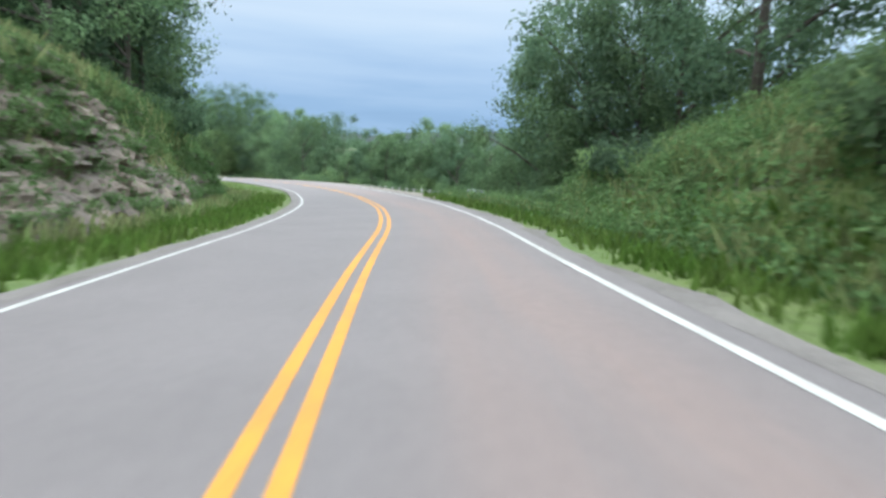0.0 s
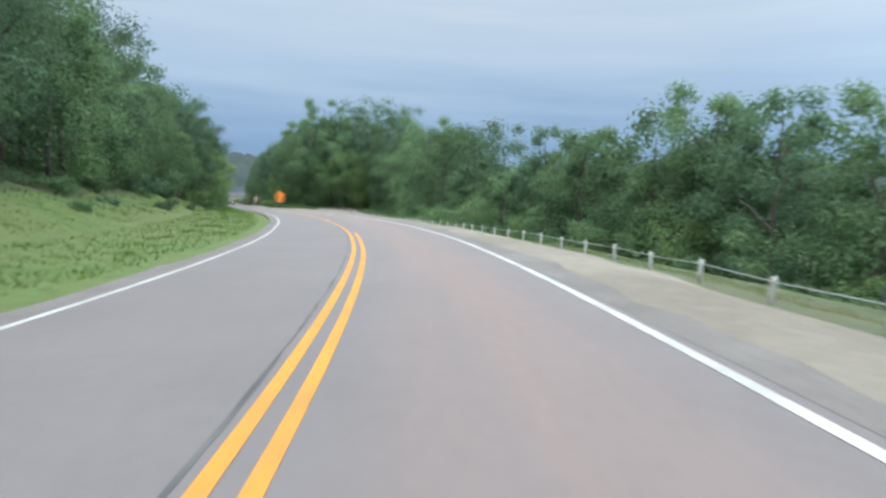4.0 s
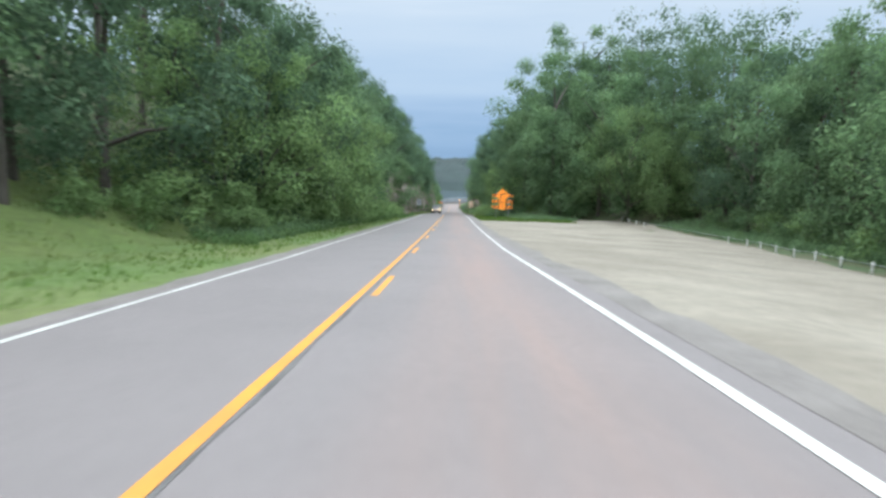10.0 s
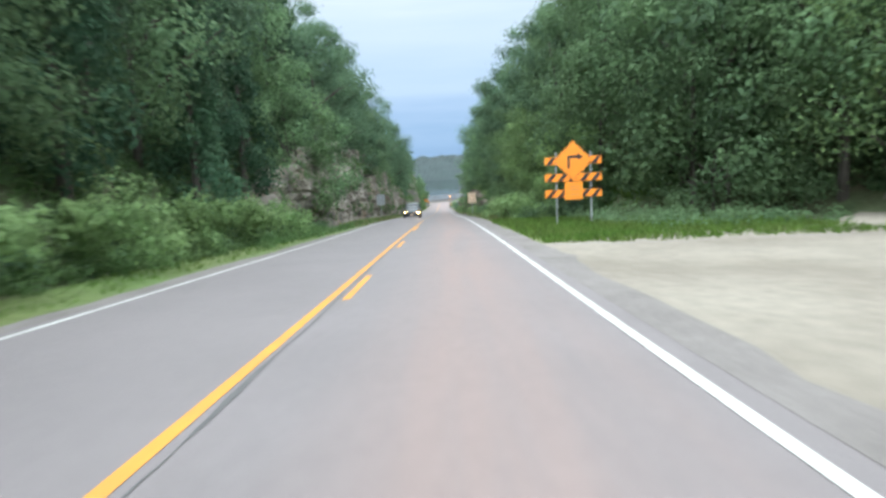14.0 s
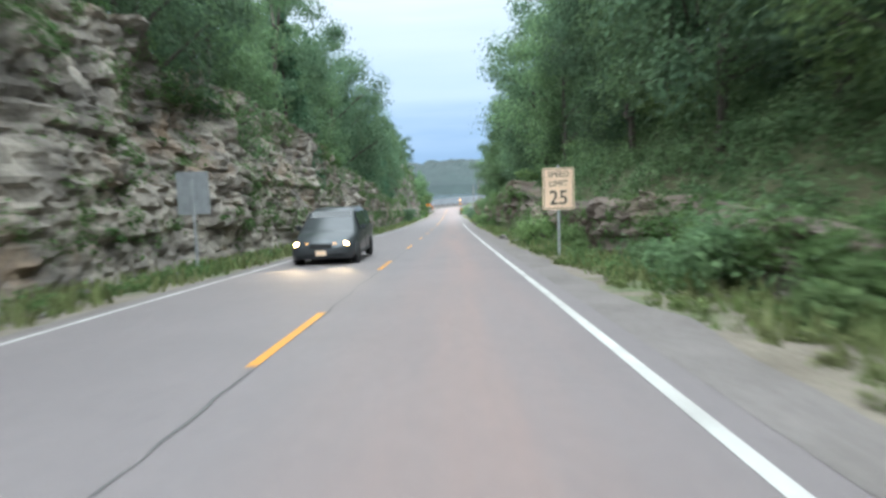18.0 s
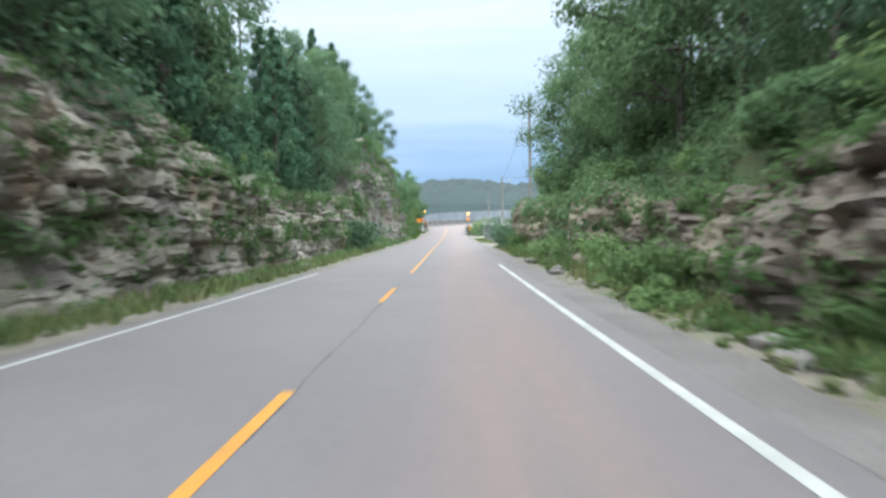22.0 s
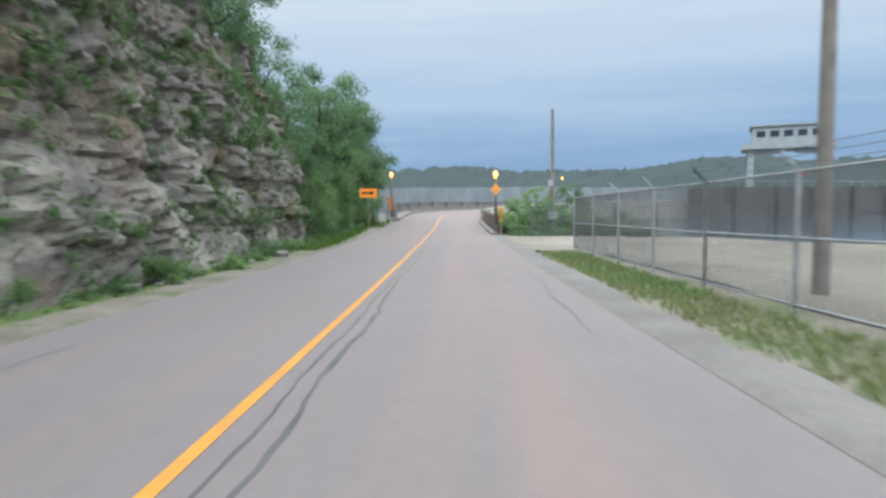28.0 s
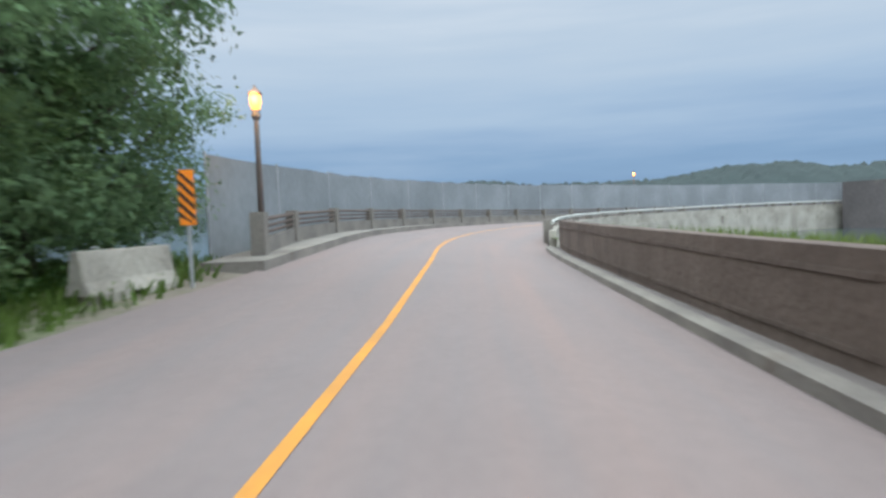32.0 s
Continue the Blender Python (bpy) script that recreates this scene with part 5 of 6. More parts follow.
# ---- posts and cable along the pull-off ----
def guard_posts():
    stations = [(-168 + 3.05 * i, float(np.interp(-168 + 3.05 * i, [-168, -140, -118, -95, -70, -40, -7], [7.0, 9.4, 11.0, 13.6, 18.2, 23.4, 23.3]))) for i in range(54)]
    stations = [q for q in stations if not -34 < q[0] < -16]
    t0 = thing("guard_post", Matrix.Translation((0, 0, -500)), "short weathered white guard post with a cable", "post", "guard posts")
    part("shaft", lathe([(.065, -.35), (.065, .55), (.052, .61), (.02, .63)], 8), POST_WHITE, t0)
    part("clamp", box(.05, .06, .06, (.085, 0, .5)), STEEL, t0)
    tops = []
    for s, u in stations:
        p = on(s, u, -.05)
        copy_thing(t0, Matrix.Translation(p) @ Matrix.Rotation(rng.normal() * .05, 4, "X"))
        tops.append(p + Vector((.09, 0, .5)))
    for c in (*t0.children, t0):
        bpy.data.objects.remove(c)
    bm = tube([p for p in tops], .012, 4)
    me = bpy.data.meshes.new("guard_cable")
    bm.to_mesh(me)
    bm.free()
    me.materials.append(STEEL)
    tagged(new("guard_cable", me), "slack steel cable strung between the guard posts", "cable")


guard_posts()


# ---- fence, gate, poles ----
def fence_run(pts, height, name="chain_link_fence", label="grey chain-link fence with barbed-wire arms", arms=True, pitch=.085, frame_paint=None):
    """Posts, rails and woven wire along a line of places."""
    pts = [Vector(p) for p in pts]
    t = thing(name, Matrix.Translation(pts[0]), label, "fence")
    o = pts[0]
    verts, faces = [], []

    def wire(a, b, r):
        d = (b - a).normalized()
        sd = d.cross(Vector((0.3, 1, .2))).normalized() * r
        up = d.cross(sd).normalized() * r
        k = len(verts)
        for c in (a, b):
            for q in (sd, -sd * .5 + up * .87, -sd * .5 - up * .87):
                verts.append(c + q)
        for i in range(3):
            j = (i + 1) % 3
            faces.append((k + i, k + j, k + 3 + j, k + 3 + i))

    for a, b in zip(pts, pts[1:]):
        a, b = a - o, b - o
        n = max(1, round((b - a).length / 3))
        for i in range(n + 1):
            c = a + (b - a) * i / n
            part("post", tube([c + Vector((0, 0, -.3)), c + Vector((0, 0, height + .04))], .038, 8), frame_paint or STEEL, t)
            if arms:
                part("arm", tube([c + Vector((0, 0, height)), c + Vector((-.28, 0, height + .3))], .022, 5), frame_paint or STEEL, t)
        for z in (height, height * .52, .06):
            part("rail", tube([a + Vector((0, 0, z)), b + Vector((0, 0, z))], .021, 6), frame_paint or STEEL, t)
        ln = (b - a).length
        d = (b - a) / ln
        k = -height
        while k < ln:
            for up in (1, -1):
                x0, x1 = k, k + height
                z0, z1 = (0.05, height) if up > 0 else (height, 0.05)
                if x0 < 0:
                    z0 += (z1 - z0) * (-x0) / (x1 - x0)
                    x0 = 0
                if x1 > ln:
                    z1 = z0 + (z1 - z0) * (ln - x0) / (x1 - x0)
                    x1 = ln
                if x1 - x0 > .02:
                    wire(a + d * x0 + Vector((0, 0, z0)), a + d * x1 + Vector((0, 0, z1)), .0048)
            k += pitch
        if arms:
            for j in range(3):
                e = Vector((-.28 * (j + 1) / 3, 0, .3 * (j + 1) / 3 + height))
                wire(a + e, b + e, .006)
    me = bpy.data.meshes.new("woven_wire")
    me.from_pydata([tuple(v) for v in verts], [], faces)
    me.materials.append(WIRE)
    part("woven_wire", me, WIRE, t)
    return t


fence_run([on(142.5, 7.0), on(155, 6.7), on(166.8, 6.4)], 2.05)
yard = put(180, 6, -.12).z
fence_run([(6.3, 179.5, yard), (14, 180.1, yard - .05), (21, 180.6, yard - .1)], 1.9, label="dark overgrown chain-link fence behind the gravel yard", arms=False, pitch=.1, frame_paint=WIRE)
fence_run([on(142.5, 7.1), on(142.7, 11.1)], 1.95, "chain_link_gate", "closed chain-link gate leaf in a steel frame", False)
fence_run([on(142.7, 11.25), on(142.9, 15.2), on(143.1, 27)], 1.95, "chain_link_gate", "second chain-link gate leaf and side panel", False)


def pole(s, u, h, label, arm=False, boxes=False):
    p = on(s, u)
    t = thing("utility_pole", Matrix.Translation(p), label, "utility pole", "utility poles")
    part("shaft", tube([(0, 0, -.5), (0, 0, h * .5), (0, 0, h)], [.14, .12, .09], 10), WOOD_POLE, t)
    if arm:
        part("bracket", tube([(0, 0, h - .55), (.35, -.1, h - .35), (.85, -.15, h - .35)], .025, 6), STEEL, t)
        part("lamp_head", lathe([(.06, -.1), (.2, -.04), (.14, .08), (.04, .14)], 12), STEEL, t).location = (.9, -.15, h - .42)
        part("insulator", lathe([(.04, 0), (.06, .06), (.03, .12)], 8), CONCRETE, t).location = (0, 0, h)
    if boxes:
        part("meter_box", box(.28, .2, .38, (-.16, -.18, h * .42), .02), STEEL, t)
        part("crossarm", box(.1, .1, .1, (.12, 0, h * .75), .01), STEEL, t)
        part("notice_panel", box(.55, .03, .5, (0, -.2, 1.3), .01), SIGN_BACK, t)
        for z in (.62, .75):
            part("bracket", tube([(-.2, -.05, h * z), (.2, -.05, h * z)], .03, 5), STEEL, t)
    return p + Vector((0, 0, h))


pa = pole(127.4, 8.2, 12.6, "tall weathered wooden utility pole", boxes=False)
pb = pole(153.3, 8.0, 8.0, "wooden pole with a lamp bracket inside the fence", arm=True)
pc = pole(181.7, 7.95, 7.9, "weathered wooden pole with small metal boxes", boxes=True)


def sagging(a, b, sag, name="overhead_wire"):
    n = 14
    pts = [a + (b - a) * i / n - Vector((0, 0, sag * 4 * (i / n) * (1 - i / n))) for i in range(n + 1)]
    me = bpy.data.meshes.new(name)
    bm = tube(pts, .014, 4)
    bm.to_mesh(me)
    bm.free()
    me.materials.append(BLACK)
    tagged(new(name, me), "thin dark overhead wire between the poles", "cable", "overhead wires")


sagging(pa, pb, .9)
sagging(pb, Vector((60, 190, pb.z + 6)), 1.6)
far_pole = thing("utility_pole", Matrix.Translation((60, 190, WATER_Z)), "distant pole carrying the wire over the water", "utility pole", "utility poles")
part("shaft", tube([(0, 0, -1), (0, 0, pb.z + 6 - WATER_Z)], [.2, .14], 8), WOOD_POLE, far_pole)


def corner_post():
    p = on(142.4, 7.0)
    t = thing("gate_post", Matrix.Translation(p), "tall galvanised steel post at the fence's corner", "post")
    part("shaft", tube([(0, 0, -.3), (0, 0, 2.7)], .06, 10), STEEL, t)
    part("cap", lathe([(.065, 2.68), (.065, 2.72), (.02, 2.77)], 10), STEEL, t)
    for z in (.5, 1.7):
        part("hinge", box(.12, .05, .06, (.09, 0, z), .008), STEEL, t)


def red_notice():
    p = on(142.55, 9.05)
    t = thing("notice_board", face(p.x, p.y, p.z), "red and white warning notice wired to the gate", "notice board")
    a = part("red_panel", box(.86, .012, .42, (0, -.03, 1.68), .004), RED_SIGN, t, "red panel with white writing bars")
    b = part("white_panel", box(.86, .012, .42, (0, -.03, 1.25), .004), POST_WHITE, t, "white panel with dark writing bars")
    for z, w in ((1.77, .66), (1.62, .5)):
        part("text_bar", box(w, .006, .07, (0, -.039, z)), POST_WHITE, a)
    for z, w in ((1.34, .6), (1.22, .66), (1.12, .4)):
        part("text_bar", box(w, .006, .04, (0, -.039, z)), TAR, b)
    for x in (-.38, .38):
        part("wire_tie", box(.02, .05, .02, (x, -.015, 1.46)), STEEL, t)


corner_post()
red_notice()


# ---- the dam ----
def wall_line(name, pts, h0, h1, thick, material, label, cat="wall", kind="structure"):
    """An upright wall of some thickness along places on the deck, from h0 to h1 over them."""
    p = [Vector(q) for q in pts]
    bm = bmesh.new()
    rows = []
    for i, c in enumerate(p):
        d = p[min(i + 1, len(p) - 1)] - p[max(i - 1, 0)]
        d = Vector((d.x, d.y, 0)).normalized()
        nrm = Vector((d.y, -d.x, 0)) * thick / 2
        rows.append([bm.verts.new(c + nrm * a + Vector((0, 0, z))) for a, z in ((-1, h0), (-1, h1), (1, h1), (1, h0))])
    for a, b in zip(rows, rows[1:]):
        for k in range(4):
            bm.faces.new((a[k], a[(k + 1) % 4], b[(k + 1) % 4], b[k]))
    bm.faces.new(rows[0])
    bm.faces.new(rows[-1][::-1])
    bmesh.ops.recalc_face_normals(bm, faces=bm.faces)
    me = bpy.data.meshes.new(name)
    bm.to_mesh(me)
    bm.free()
    me.materials.append(material)
    return tagged(new(name, me), label, cat, kind=kind)


def along(s0, s1, u, step=2.0):
    n = max(2, int((s1 - s0) / step) + 1)
    return [put(s0 + (s1 - s0) * i / (n - 1), u) for i in range(n)]


pw = wall_line("parapet_wall", along(181.9, 203.6, 4.62, 3), -2.0, 1.15, .32, DARK_WALL, "dark stained concrete parapet beside the lane")
for i in range(7):                             # sunk bands on the road side of the parapet
    a, b = put(182.4 + 3 * i, 4.45), put(185.2 + 3 * i, 4.45)
    d = b - a
    for z in (.30, .93):
        o = part("wall_band", box(.018, d.length, .07, (0, 0, 0), .008), DARK_WALL, pw)
        o.matrix_world = Matrix.Translation((a + b) / 2 + Vector((0, 0, z))) @ Matrix.Rotation(math.atan2(-d.x, d.y), 4, "Z") @ Matrix.Rotation(math.atan2(d.z, d.length), 4, "X")
wall_line("kerb_right", along(180.8, 204, 4.1), -.4, .14, .24, CONCRETE, "broken pale concrete kerb at the foot of the parapet", "kerb")
wall_line("walk_right", along(181.5, 204, 4.34), -.4, .11, .26, SHOULDER, "narrow dusty strip between kerb and parapet", "kerb")
wall_line("walk_left", along(192.6, 300, -3.35), -1.5, .15, 1.3, CONCRETE, "raised concrete walk along the balustrade", "pavement")
wall_line("dam_body_left", along(195, 420, -4.4, 4), -9, -.05, .6, CONCRETE, "weathered concrete face of the dam")
wall_line("dam_body_right", along(204, 420, 4.4, 4), -9, -.05, .5, PALE_CONCRETE, "weathered downstream face of the dam")
strip("dam_road", 330, 420, [-EDGE, EDGE], -.02, ASPHALT, 4, road)
dpar = wall_line("dam_parapet", along(206.5, 420, 4.3, 3), -.1, .62, .3, PALE_CONCRETE, "pale concrete parapet panels along the dam")
part("parapet_rail", tube([p + Vector((0, 0, .95)) for p in along(206.5, 420, 4.3, 3)], .075, 8), POST_WHITE, dpar)
for i in range(30):
    q = put(208 + 4.2 * i, 4.1)
    part("pilaster", box(.4, .4, 1.05, (0, 0, 0), .02), CONCRETE, dpar).location = (q.x, q.y, q.z + .48)


def balustrade():
    t = thing("balustrade", Matrix.Translation((0, 0, 0)), "weathered concrete balustrade with square posts and dark rails", "balustrade")
    ss = [194.0 + 4.6 * i for i in range(26)]
    for i, s in enumerate(ss):
        x, y, dx, dy, z, b = at(s)
        p = put(s, -3.25 if i == 0 else -3.85)
        m = Matrix.Translation((p.x, p.y, p.z + .1)) @ Matrix.Rotation(math.atan2(-dx, dy), 4, "Z")
        h = 1.0 if i == 0 else .92
        part("post", box(.32, .32, h, (0, 0, h / 2), .02), CONCRETE, t).matrix_world = m
        if i:
            a, c = put(ss[i - 1], -3.25 if i == 1 else -3.85), p
            for z, r in ((.52, .04), (.66, .04), (.82, .055)):
                part("rail", tube([(a.x, a.y, a.z + .1 + z), (c.x, c.y, c.z + .1 + z)], r, 6), DARK_WALL, t)
            d = c - a
            o = part("panel", box(.14, d.length - .3, .42, (0, 0, .3), .015), CONCRETE, t, "stained concrete panel under the rails")
            o.matrix_world = Matrix.Translation((a + c) / 2) @ Matrix.Rotation(math.atan2(-d.x, d.y), 4, "Z") @ Matrix.Rotation(math.atan2(d.z, math.hypot(d.x, d.y)), 4, "X")


balustrade()


def screen_fence():
    t = thing("screen_fence", Matrix.Translation((0, 0, 0)), "tall fence hung with grey mesh fabric behind the balustrade", "fence")
    ss = [194.5 + 2.6 * i for i in range(50)]
    FAB = mat("grey_mesh_fabric", (.205, .222, .238), .9, (.155, .17, .183), scale=.35, fine=.2, bump=.2, bump_scale=3)
    for i, s in enumerate(ss):
        p = put(s, -4.6)
        rise = 2.35 + 1.1 * max(0.0, min(1.0, (s - 204) / 45))
        if i % 2 == 0:
            part("post", tube([(p.x, p.y, p.z - .4), (p.x, p.y, p.z + rise + .06)], .035, 6), STEEL, t)
        if i:
            a = put(ss[i - 1], -4.6)
            verts, n = [], 5
            for j in range(n + 1):
                q = a + (p - a) * j / n
                sway = .05 * noise.noise((q.x * .6, q.y * .6, 3))
                for z in (-.2, 1.2, rise + .06 * noise.noise((q.x * .2, q.y * .2, 0))):
                    verts.append((q.x + sway, q.y + sway, q.z + z))
            fc = [(j * 3 + k, j * 3 + k + 3, j * 3 + k + 4, j * 3 + k + 1) for j in range(n) for k in range(2)]
            ob = part("fabric_panel", mesh_from("fabric_panel", verts, fc, FAB), FAB, t)
            md = ob.modifiers.new("thickness", "SOLIDIFY")
            md.thickness = .012


screen_fence()


def jersey_barrier():
    p = on(189.9, -3.95)
    t = thing("concrete_barrier", Matrix.Translation((p.x, p.y, p.z)) @ Matrix.Rotation(radians(-9), 4, "Z"), "pale concrete traffic barrier standing in the grass", "barrier")
    prof = [(-.29, .08), (-.27, .12), (-.16, .32), (-.09, .84), (.09, .84), (.16, .32), (.27, .12), (.29, .08)]
    bm = bmesh.new()
    a = [bm.verts.new((x * .85, -1.0, z * .85)) for x, z in prof]
    b = [bm.verts.new((x * .85, 1.0, z * .85)) for x, z in prof]
    k = len(prof)
    for i in range(k):
        bm.faces.new((a[i], a[(i + 1) % k], b[(i + 1) % k], b[i]))
    bm.faces.new(a)
    bm.faces.new(b[::-1])
    bmesh.ops.recalc_face_normals(bm, faces=bm.faces)
    bmesh.ops.bevel(bm, geom=bm.edges[:], offset=.015, segments=1, affect="EDGES")
    part("body", bm, PALE_CONCRETE, t)
    for yy in (-.58, .58):
        part("foot", box(.52, .8, .24, (0, yy * .9, -.03), .015), PALE_CONCRETE, t)
    for yy in (-.6, .6):
        part("lifting_loop", tube([(0, yy - .07, .69), (0, yy - .05, .76), (0, yy + .05, .76), (0, yy + .07, .69)], .012, 6), STEEL, t)


jersey_barrier()


def grass_bank():
    verts, faces, n, m = [], [], 12, 10
    for i in range(n + 1):
        for j in range(m + 1):
            x, y = 4.7 + 16 * i / n, 182.5 + 24 * j / m
            verts.append((x, y, DECK - .2 - .012 * i * i + .2 * noise.noise((x * .4, y * .4, 0))))
    for i in range(n):
        for j in range(m):
            a = i * (m + 1) + j
            faces.append((a, a + m + 1, a + m + 2, a + 1))
    tagged(new("grass_bank", mesh_from("grass_bank", verts, faces, GRASS_GROUND, True)), "rough grassy bank behind the parapet", "ground", kind="structure")


grass_bank()
v, q = [], []
for i in range(900):       # grass over the top of the bank
    x, y = 5.0 + 9 * rng.uniform() ** 1.5, rng.uniform(183, 204)
    c = Vector((x, y, DECK - .2 - .012 * ((x - 4.7) * .75) ** 2))
    for _ in range(4):
        a, h = rng.uniform(0, 6.28), rng.uniform(.25, .6)
        w = Vector((math.cos(a), math.sin(a), 0)) * .03
        tip = Vector((rng.normal() * .12, rng.normal() * .12, h))
        v += [c - w, c + w, c + tip]
        q.append((len(v) - 3, len(v) - 2, len(v) - 1))
tagged(new("bank_top_grass", fast_mesh("bank_top_grass", v, q, MEADOW)), "long grass on the bank behind the parapet", "grass", kind="stuff")


def intake_wall():
    """The raised concrete intake section beside the dam, with piers between its bays."""
    w = wall_line("intake_wall", along(272, 420, 9, 6), -9, 3.0, 7, INTAKE_SHADED, "stained concrete intake wall standing in the water, shade put into its dark colour", "dam")
    for i in range(13):
        a, b = put(275 + 11 * i, 12.9), put(276 + 11 * i, 12.9)
        o = part("pier", box(.9, 1.4, 9, (0, 0, -1.4), .05), INTAKE_SHADED, w)
        o.matrix_world = Matrix.Translation(a) @ Matrix.Rotation(math.atan2(a.x - b.x, b.y - a.y), 4, "Z")
    part("top_rail", tube([p + Vector((0, 0, 4.0)) for p in along(272, 420, 12.2, 6)], .06, 6), STEEL, w)
    for p in along(272, 420, 12.2, 4):
        part("rail_post", tube([p + Vector((0, 0, 2.9)), p + Vector((0, 0, 4.02))], .05, 5), STEEL, w)


intake_wall()


def gantry():
    t = thing("gantry_crane", Matrix.Translation((63.5, 258.5, DECK + 2.95)) @ Matrix.Rotation(radians(-24), 4, "Z"), "pale steel gantry with a machine house on the dam", "gantry crane")
    for x in (-6, 6):
        for y in (-4, 4):
            part("leg", box(1.0, 1.0, 7, (x, y, 3.5), .05), STRUCT_WHITE, t)
        part("brace", box(.6, 8, .6, (x, 0, 6.2), .05), STRUCT_WHITE, t)
    part("deck_beam", box(15, 10.5, 1.1, (0, 0, 7.5), .06), STRUCT_WHITE, t)
    hs = part("machine_house", box(11.5, 8.5, 3.0, (0, 0, 9.5), .08), STRUCT_WHITE, t)
    for i in range(5):
        part("window", box(1.4, .1, 1.1, (-4.4 + 2.2 * i, -4.28, 9.7)), GLASS_DARK, hs)
    part("roof", box(12.4, 9.3, .35, (0, 0, 11.2), .05), STRUCT_WHITE, t)
    for x in (-3.4, 3.4):
        part("hanging_arch", box(5, .5, 1.2, (x, -4, 6.6), .3), STRUCT_WHITE, t)


gantry()


def powerhouse():
    for k in range(4):
        x, y = 92 + 30 * k, 262 + 12.5 * k
        t = thing("pylon", Matrix.Translation((x, y, DECK)), "thin steel mast standing on the dam", "mast", "masts on the dam")
        part("mast", tube([(0, 0, -1), (0, 0, 7 + 2 * (k % 2))], [.12, .06], 6), STEEL, t)
        part("crossbar", box(2.2, .1, .1, (0, 0, 6)), STEEL, t)


powerhouse()
fl = thing("flagpole", Matrix.Translation((52, 233, DECK - .3)), "thin white flagpole with a small red flag", "flagpole")
part("pole", tube([(0, 0, 0), (0, 0, 5.2)], [.06, .03], 8), STRUCT_WHITE, fl)
part("flag", box(.8, .02, .4, (.42, 0, 4.9)), RED_SIGN, fl)


# ---- far hills ----
def far_hills():
    az = [-100, -60, -30, -14, -5, 0, 2, 5, 9, 15, 17, 21, 26, 29, 33, 40, 60, 100]
    el = [.06, .055, .05, .047, .05, .054, .054, .045, .044, .043, .047, .056, .058, .048, .048, .06, .07, .07]
    verts, faces = [], []
    n, m = 700, 9
    for i in range(n + 1):
        a = -100 + 200 * i / n
        e = np.interp(a, az, el)
        for j in range(m + 1):
            k = j / m
            r = 1250 + 500 * k + 60 * noise.noise((a * .3, 0, 1))
            h = (e * 1750) * (k ** .8) + k * (9 * noise.noise((a * .9, k * 3, 0)) + 6 * noise.noise((a * 4, k * 9, 4)) + 5 * noise.noise((a * 13, k * 22, 9)))
            verts.append((r * math.sin(radians(a)), 100 + r * math.cos(radians(a)), WATER_Z + h + (4 if j else 0)))
    for i in range(n):
        for j in range(m):
            q = i * (m + 1) + j
            faces.append((q, q + m + 1, q + m + 2, q + 1))
    return tagged(new("far_wooded_hills", mesh_from("far_wooded_hills", verts, faces, FAR_WOOD_HAZED)), "wooded hills across the lake, blue-green haze put into their colour", "hills", kind="structure")


far_hills()


# ---- vehicles ----
def wheel(parent, x, y, r, w=.22):
    t = part("wheel", lathe([(r * .55, -w / 2), (r * .97, -w / 2), (r, -w / 2 + .03), (r, w / 2 - .03), (r * .97, w / 2), (r * .55, w / 2)], 22), RUBBER, parent, "black tyre on an alloy rim")
    t.matrix_basis = Matrix.Translation((x, y, r)) @ Matrix.Rotation(radians(90), 4, "Y")
    k = part("rim", lathe([(.02, -w * .42), (r * .3, -w * .46), (r * .56, -w * .38), (r * .56, w * .38), (r * .3, w * .46), (.02, w * .42)], 16), CHROME, t)
    return t


def body_loft(stations):
    """A car body from cross-sections: (y, half width low, half width top, z low, z mid, z top)."""
    bm = bmesh.new()
    rows = []
    for y, wl, wt, zl, zm, zt in stations:
        sec = [(-wl * .94, zl), (-wl, zl + .12), (-wl, zm), (-wt, zt - .08), (-wt * .88, zt), (wt * .88, zt), (wt, zt - .08), (wl, zm), (wl, zl + .12), (wl * .94, zl)]
        rows.append([bm.verts.new((x, y, z)) for x, z in sec])
    k = len(rows[0])
    for a, b in zip(rows, rows[1:]):
        for i in range(k):
            bm.faces.new((a[i], a[(i + 1) % k], b[(i + 1) % k], b[i]))
    bm.faces.new(rows[0])
    bm.faces.new(rows[-1][::-1])
    bmesh.ops.recalc_face_normals(bm, faces=bm.faces)
    for fc in bm.faces:
        fc.smooth = True
    return bm


def quad(pts, t=.012):
    bm = bmesh.new()
    v = [bm.verts.new(p) for p in pts]
    f = bm.faces.new(v)
    r = bmesh.ops.extrude_face_region(bm, geom=[f])
    bmesh.ops.translate(bm, vec=f.normal * t, verts=[e for e in r["geom"] if isinstance(e, bmesh.types.BMVert)])
    bmesh.ops.recalc_face_normals(bm, faces=bm.faces)
    return bm


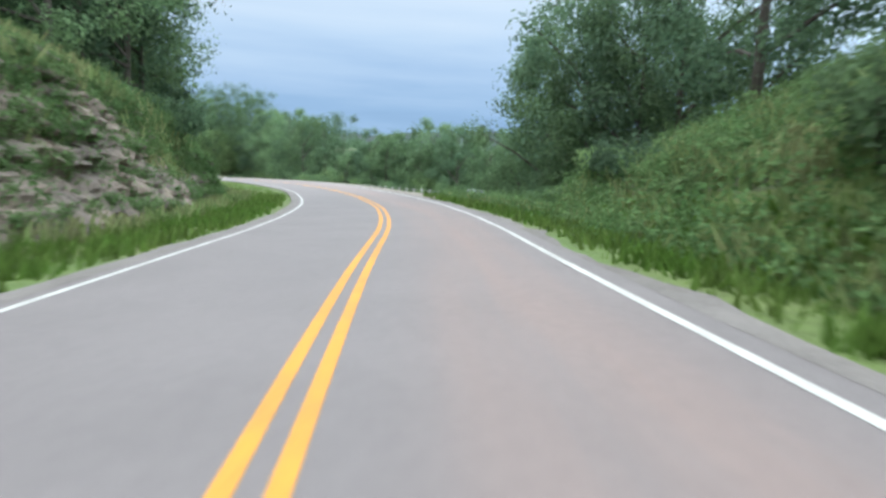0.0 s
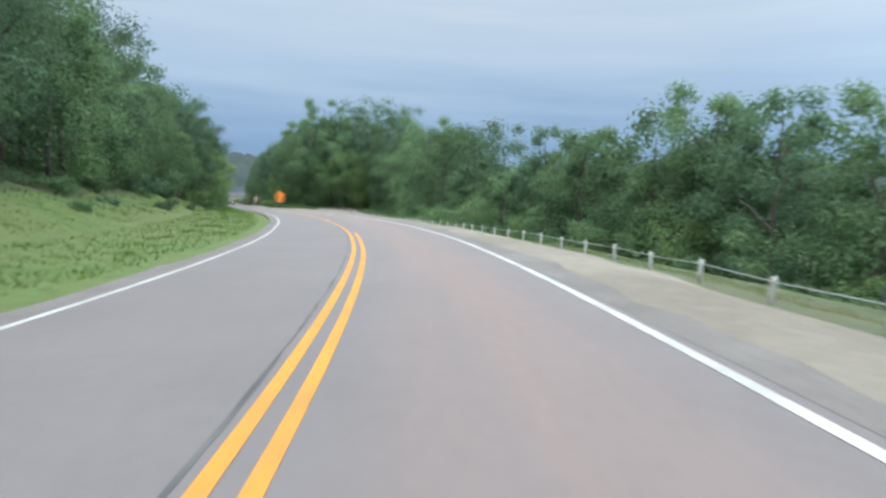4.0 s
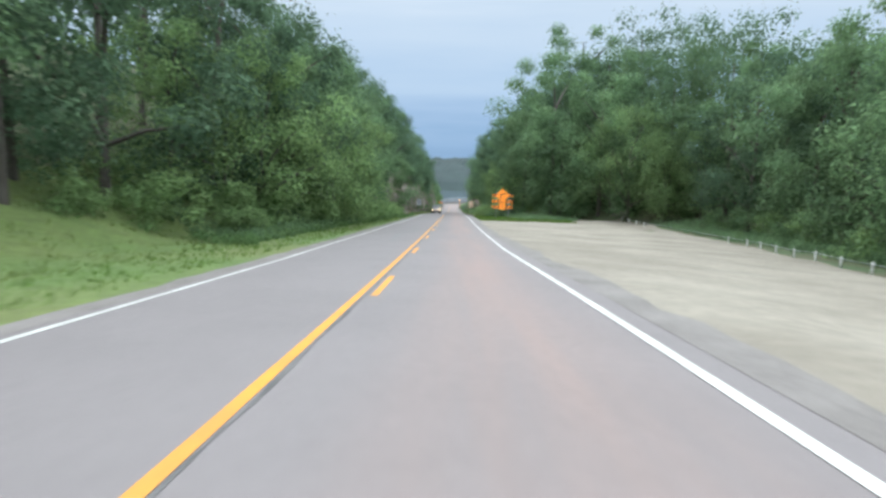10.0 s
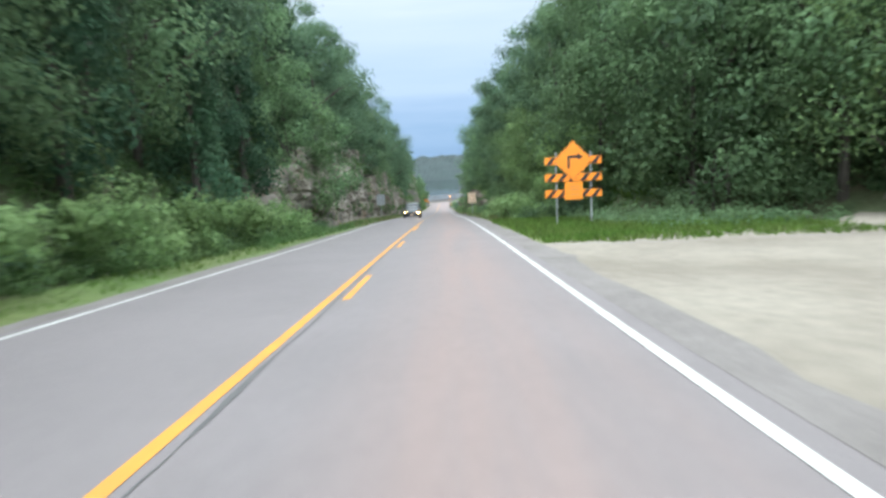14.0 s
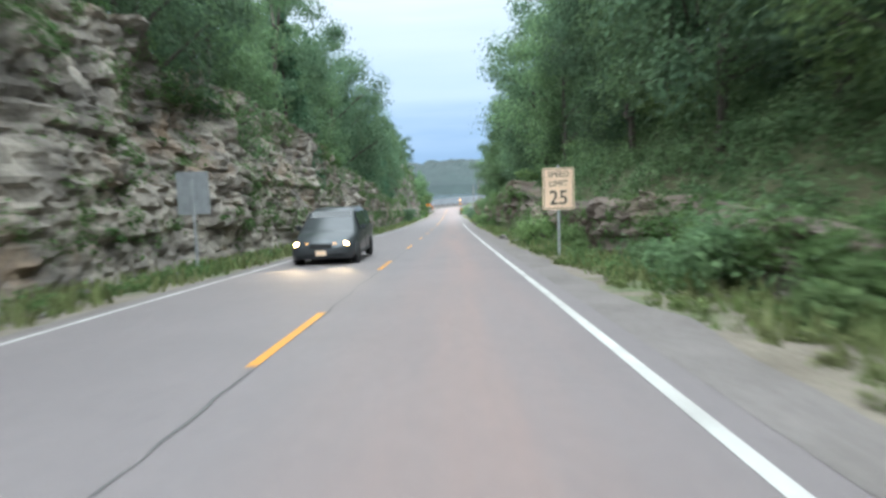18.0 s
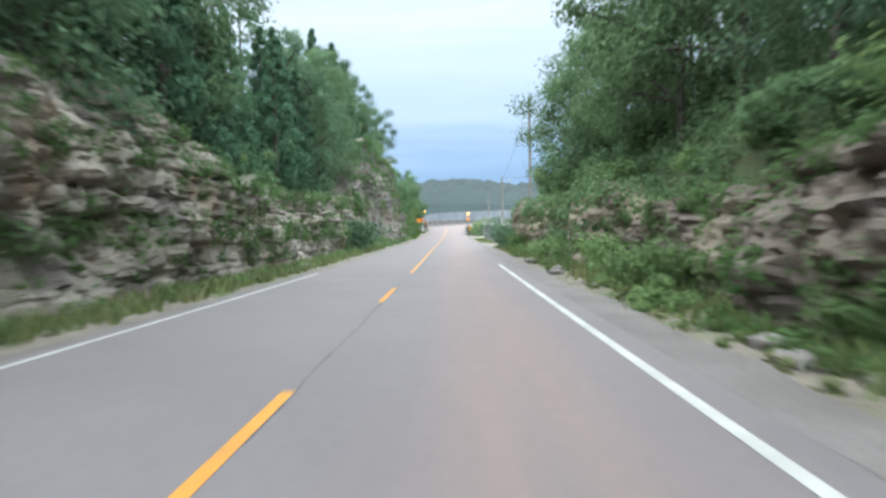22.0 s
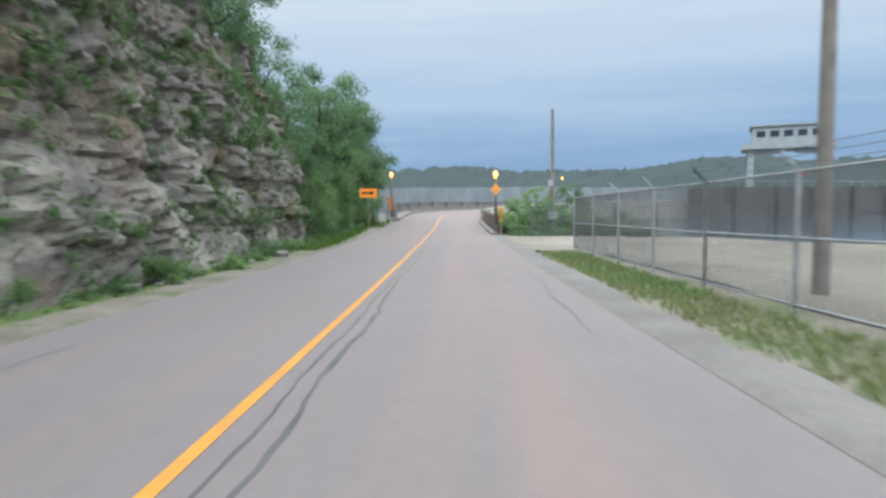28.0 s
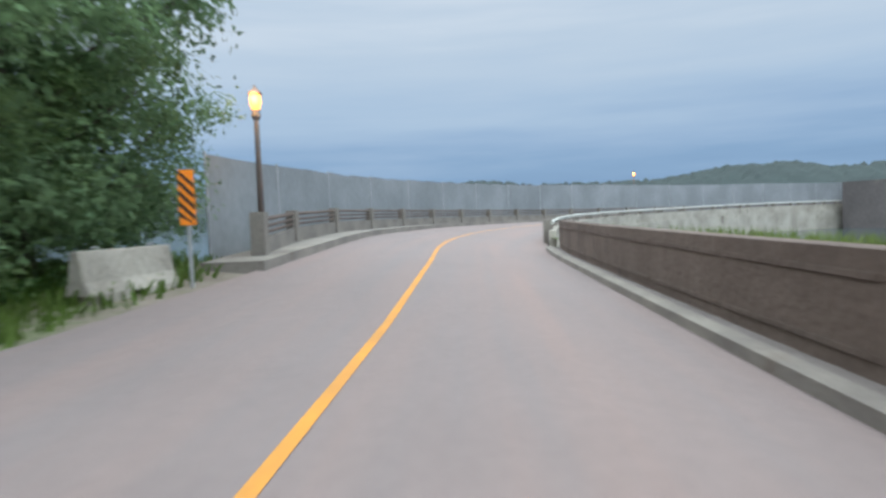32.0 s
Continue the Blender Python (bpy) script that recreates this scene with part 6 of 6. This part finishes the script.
def minivan(x, y, z):
    """A minivan; its nose points along -y."""
    t = thing("minivan", Matrix.Translation((x, y, z)), "dark grey minivan with lit headlights in the oncoming lane", "car")
    b = part("body", body_loft([(-2.5, .78, .70, .32, .55, .72), (-2.3, .92, .84, .26, .62, .86), (-1.5, .97, .86, .24, .9, 1.06), (-1.25, .98, .86, .24, .95, 1.12),
                                (-.45, .98, .72, .24, 1.0, 1.68), (.2, .98, .72, .24, 1.02, 1.76), (1.6, .98, .71, .24, 1.04, 1.75), (2.2, .97, .70, .26, 1.05, 1.66), (2.5, .93, .78, .34, 1.0, 1.12)]), CAR_GREY, t)
    part("windscreen", quad([(-.76, -1.2, 1.13), (.76, -1.2, 1.13), (.64, -.5, 1.66), (-.64, -.5, 1.66)]), GLASS_DARK, b)
    part("rear_window", quad([(.66, 2.47, 1.15), (-.66, 2.47, 1.15), (-.6, 2.24, 1.6), (.6, 2.24, 1.6)]), GLASS_DARK, b)
    for sx in (-1, 1):
        for y0, y1 in ((-.72, .12), (.2, 1.05), (1.13, 2.1)):
            lo0, lo1 = (.965, y0 - (.1 if y0 < 0 else 0), 1.08), (.965, y1, 1.08)
            part("side_window", quad([(sx * .962, lo0[1], 1.08), (sx * .962, y1, 1.08), (sx * .765, y1 - .02, 1.62), (sx * .765, y0 + (.28 if y0 < 0 else .0), 1.62)][::sx]), GLASS_DARK, b)
        part("mirror", box(.2, .12, .16, (sx * 1.06, -.72, 1.14), .04), CAR_GREY, b)
        part("headlight", box(.34, .14, .15, (sx * .66, -2.37, .72), .05), HEAD_GLOW, b, "lit headlight")
        part("turn_lamp", box(.16, .1, .12, (sx * .42, -2.44, .70), .03), LAMP_GLOW, b)
        part("tail_light", box(.1, .1, .34, (sx * .86, 2.4, 1.0), .03), TAIL_RED, b, "red tail light")
        part("sill", box(.04, 2.6, .1, (sx * .975, 0, .32), .015), BLACK, b)
        part("door_seam", box(.008, .012, .7, (sx * .982, .16, .72)), BLACK, b)
        part("door_handle", box(.03, .16, .03, (sx * .99, .02, .95), .008), CHROME, b)
        for yy in (-1.55, 1.5):
            part("wheel_arch", lathe([(.36, -.02), (.40, -.02), (.40, .02), (.36, .02)], 20), BLACK, b).matrix_basis = Matrix.Translation((sx * .965, yy, .34)) @ Matrix.Rotation(radians(90), 4, "Y")
            wheel(t, sx * .9, yy, .34)
    part("grille", box(.72, .08, .18, (0, -2.47, .66), .03), BLACK, b)
    part("bumper", box(1.5, .12, .14, (0, -2.44, .40), .05), CAR_GREY, b)
    part("number_plate", box(.32, .02, .16, (0, -2.52, .46), .005), WARM_LIT_WHITE, b)
    part("roof_rail", box(.04, 2.0, .05, (.6, .8, 1.78), .01), CHROME, b)
    for sx in (-1, 1):
        li = bpy.data.lights.new("headlight_beam", "SPOT")
        li.energy, li.spot_size, li.spot_blend, li.color = 250, radians(50), .8, (1, .75, .45)
        lo = new("headlight_beam", li)
        lo.matrix_world = look((x + sx * .66, y - 2.5, z + .72), (x + sx * .66 + .4, y - 14, z - .2))


def pickup(m):
    t = thing("pickup_truck", m, "dark pickup truck parked on the grass by the trees", "truck")
    b = part("body", body_loft([(-2.7, .84, .8, .5, .75, .98), (-1.4, .93, .84, .42, .95, 1.12), (-1.15, .95, .84, .42, 1.0, 1.16), (-.5, .95, .7, .42, 1.05, 1.72), (.5, .95, .7, .42, 1.05, 1.76),
                                (.95, .95, .72, .42, 1.05, 1.66), (1.0, .95, .9, .42, 1.0, 1.14), (2.7, .93, .9, .46, 1.0, 1.14)]), CAR_BLUE, t)
    part("windscreen", quad([(-.76, -1.12, 1.18), (.76, -1.12, 1.18), (.62, -.55, 1.68), (-.62, -.55, 1.68)]), GLASS_DARK, b)
    for sx in (-1, 1):
        for y0, y1 in ((-.7, .05), (.12, .8)):
            part("side_window", quad([(sx * .945, y0, 1.1), (sx * .945, y1, 1.1), (sx * .745, y1, 1.62), (sx * .745, y0 + .2, 1.62)][::sx]), GLASS_DARK, b)
        part("headlight", box(.26, .1, .2, (sx * .68, -2.66, .82), .03), WARM_LIT_WHITE, b)
        for yy in (-1.75, 1.75):
            wheel(t, sx * .86, yy, .38, .25)
    part("bed_opening", box(1.5, 1.5, .04, (0, 1.85, 1.14), .01), BLACK, b)
    part("bumper", box(1.7, .14, .18, (0, -2.74, .55), .04), CHROME, b)


v = put(41.3, -1.95)
minivan(v.x, v.y, v.z + .01)
p = on(-147, 17.5)
pickup(Matrix.Translation((p.x, p.y, p.z + .02)) @ Matrix.Rotation(radians(55), 4, "Z"))
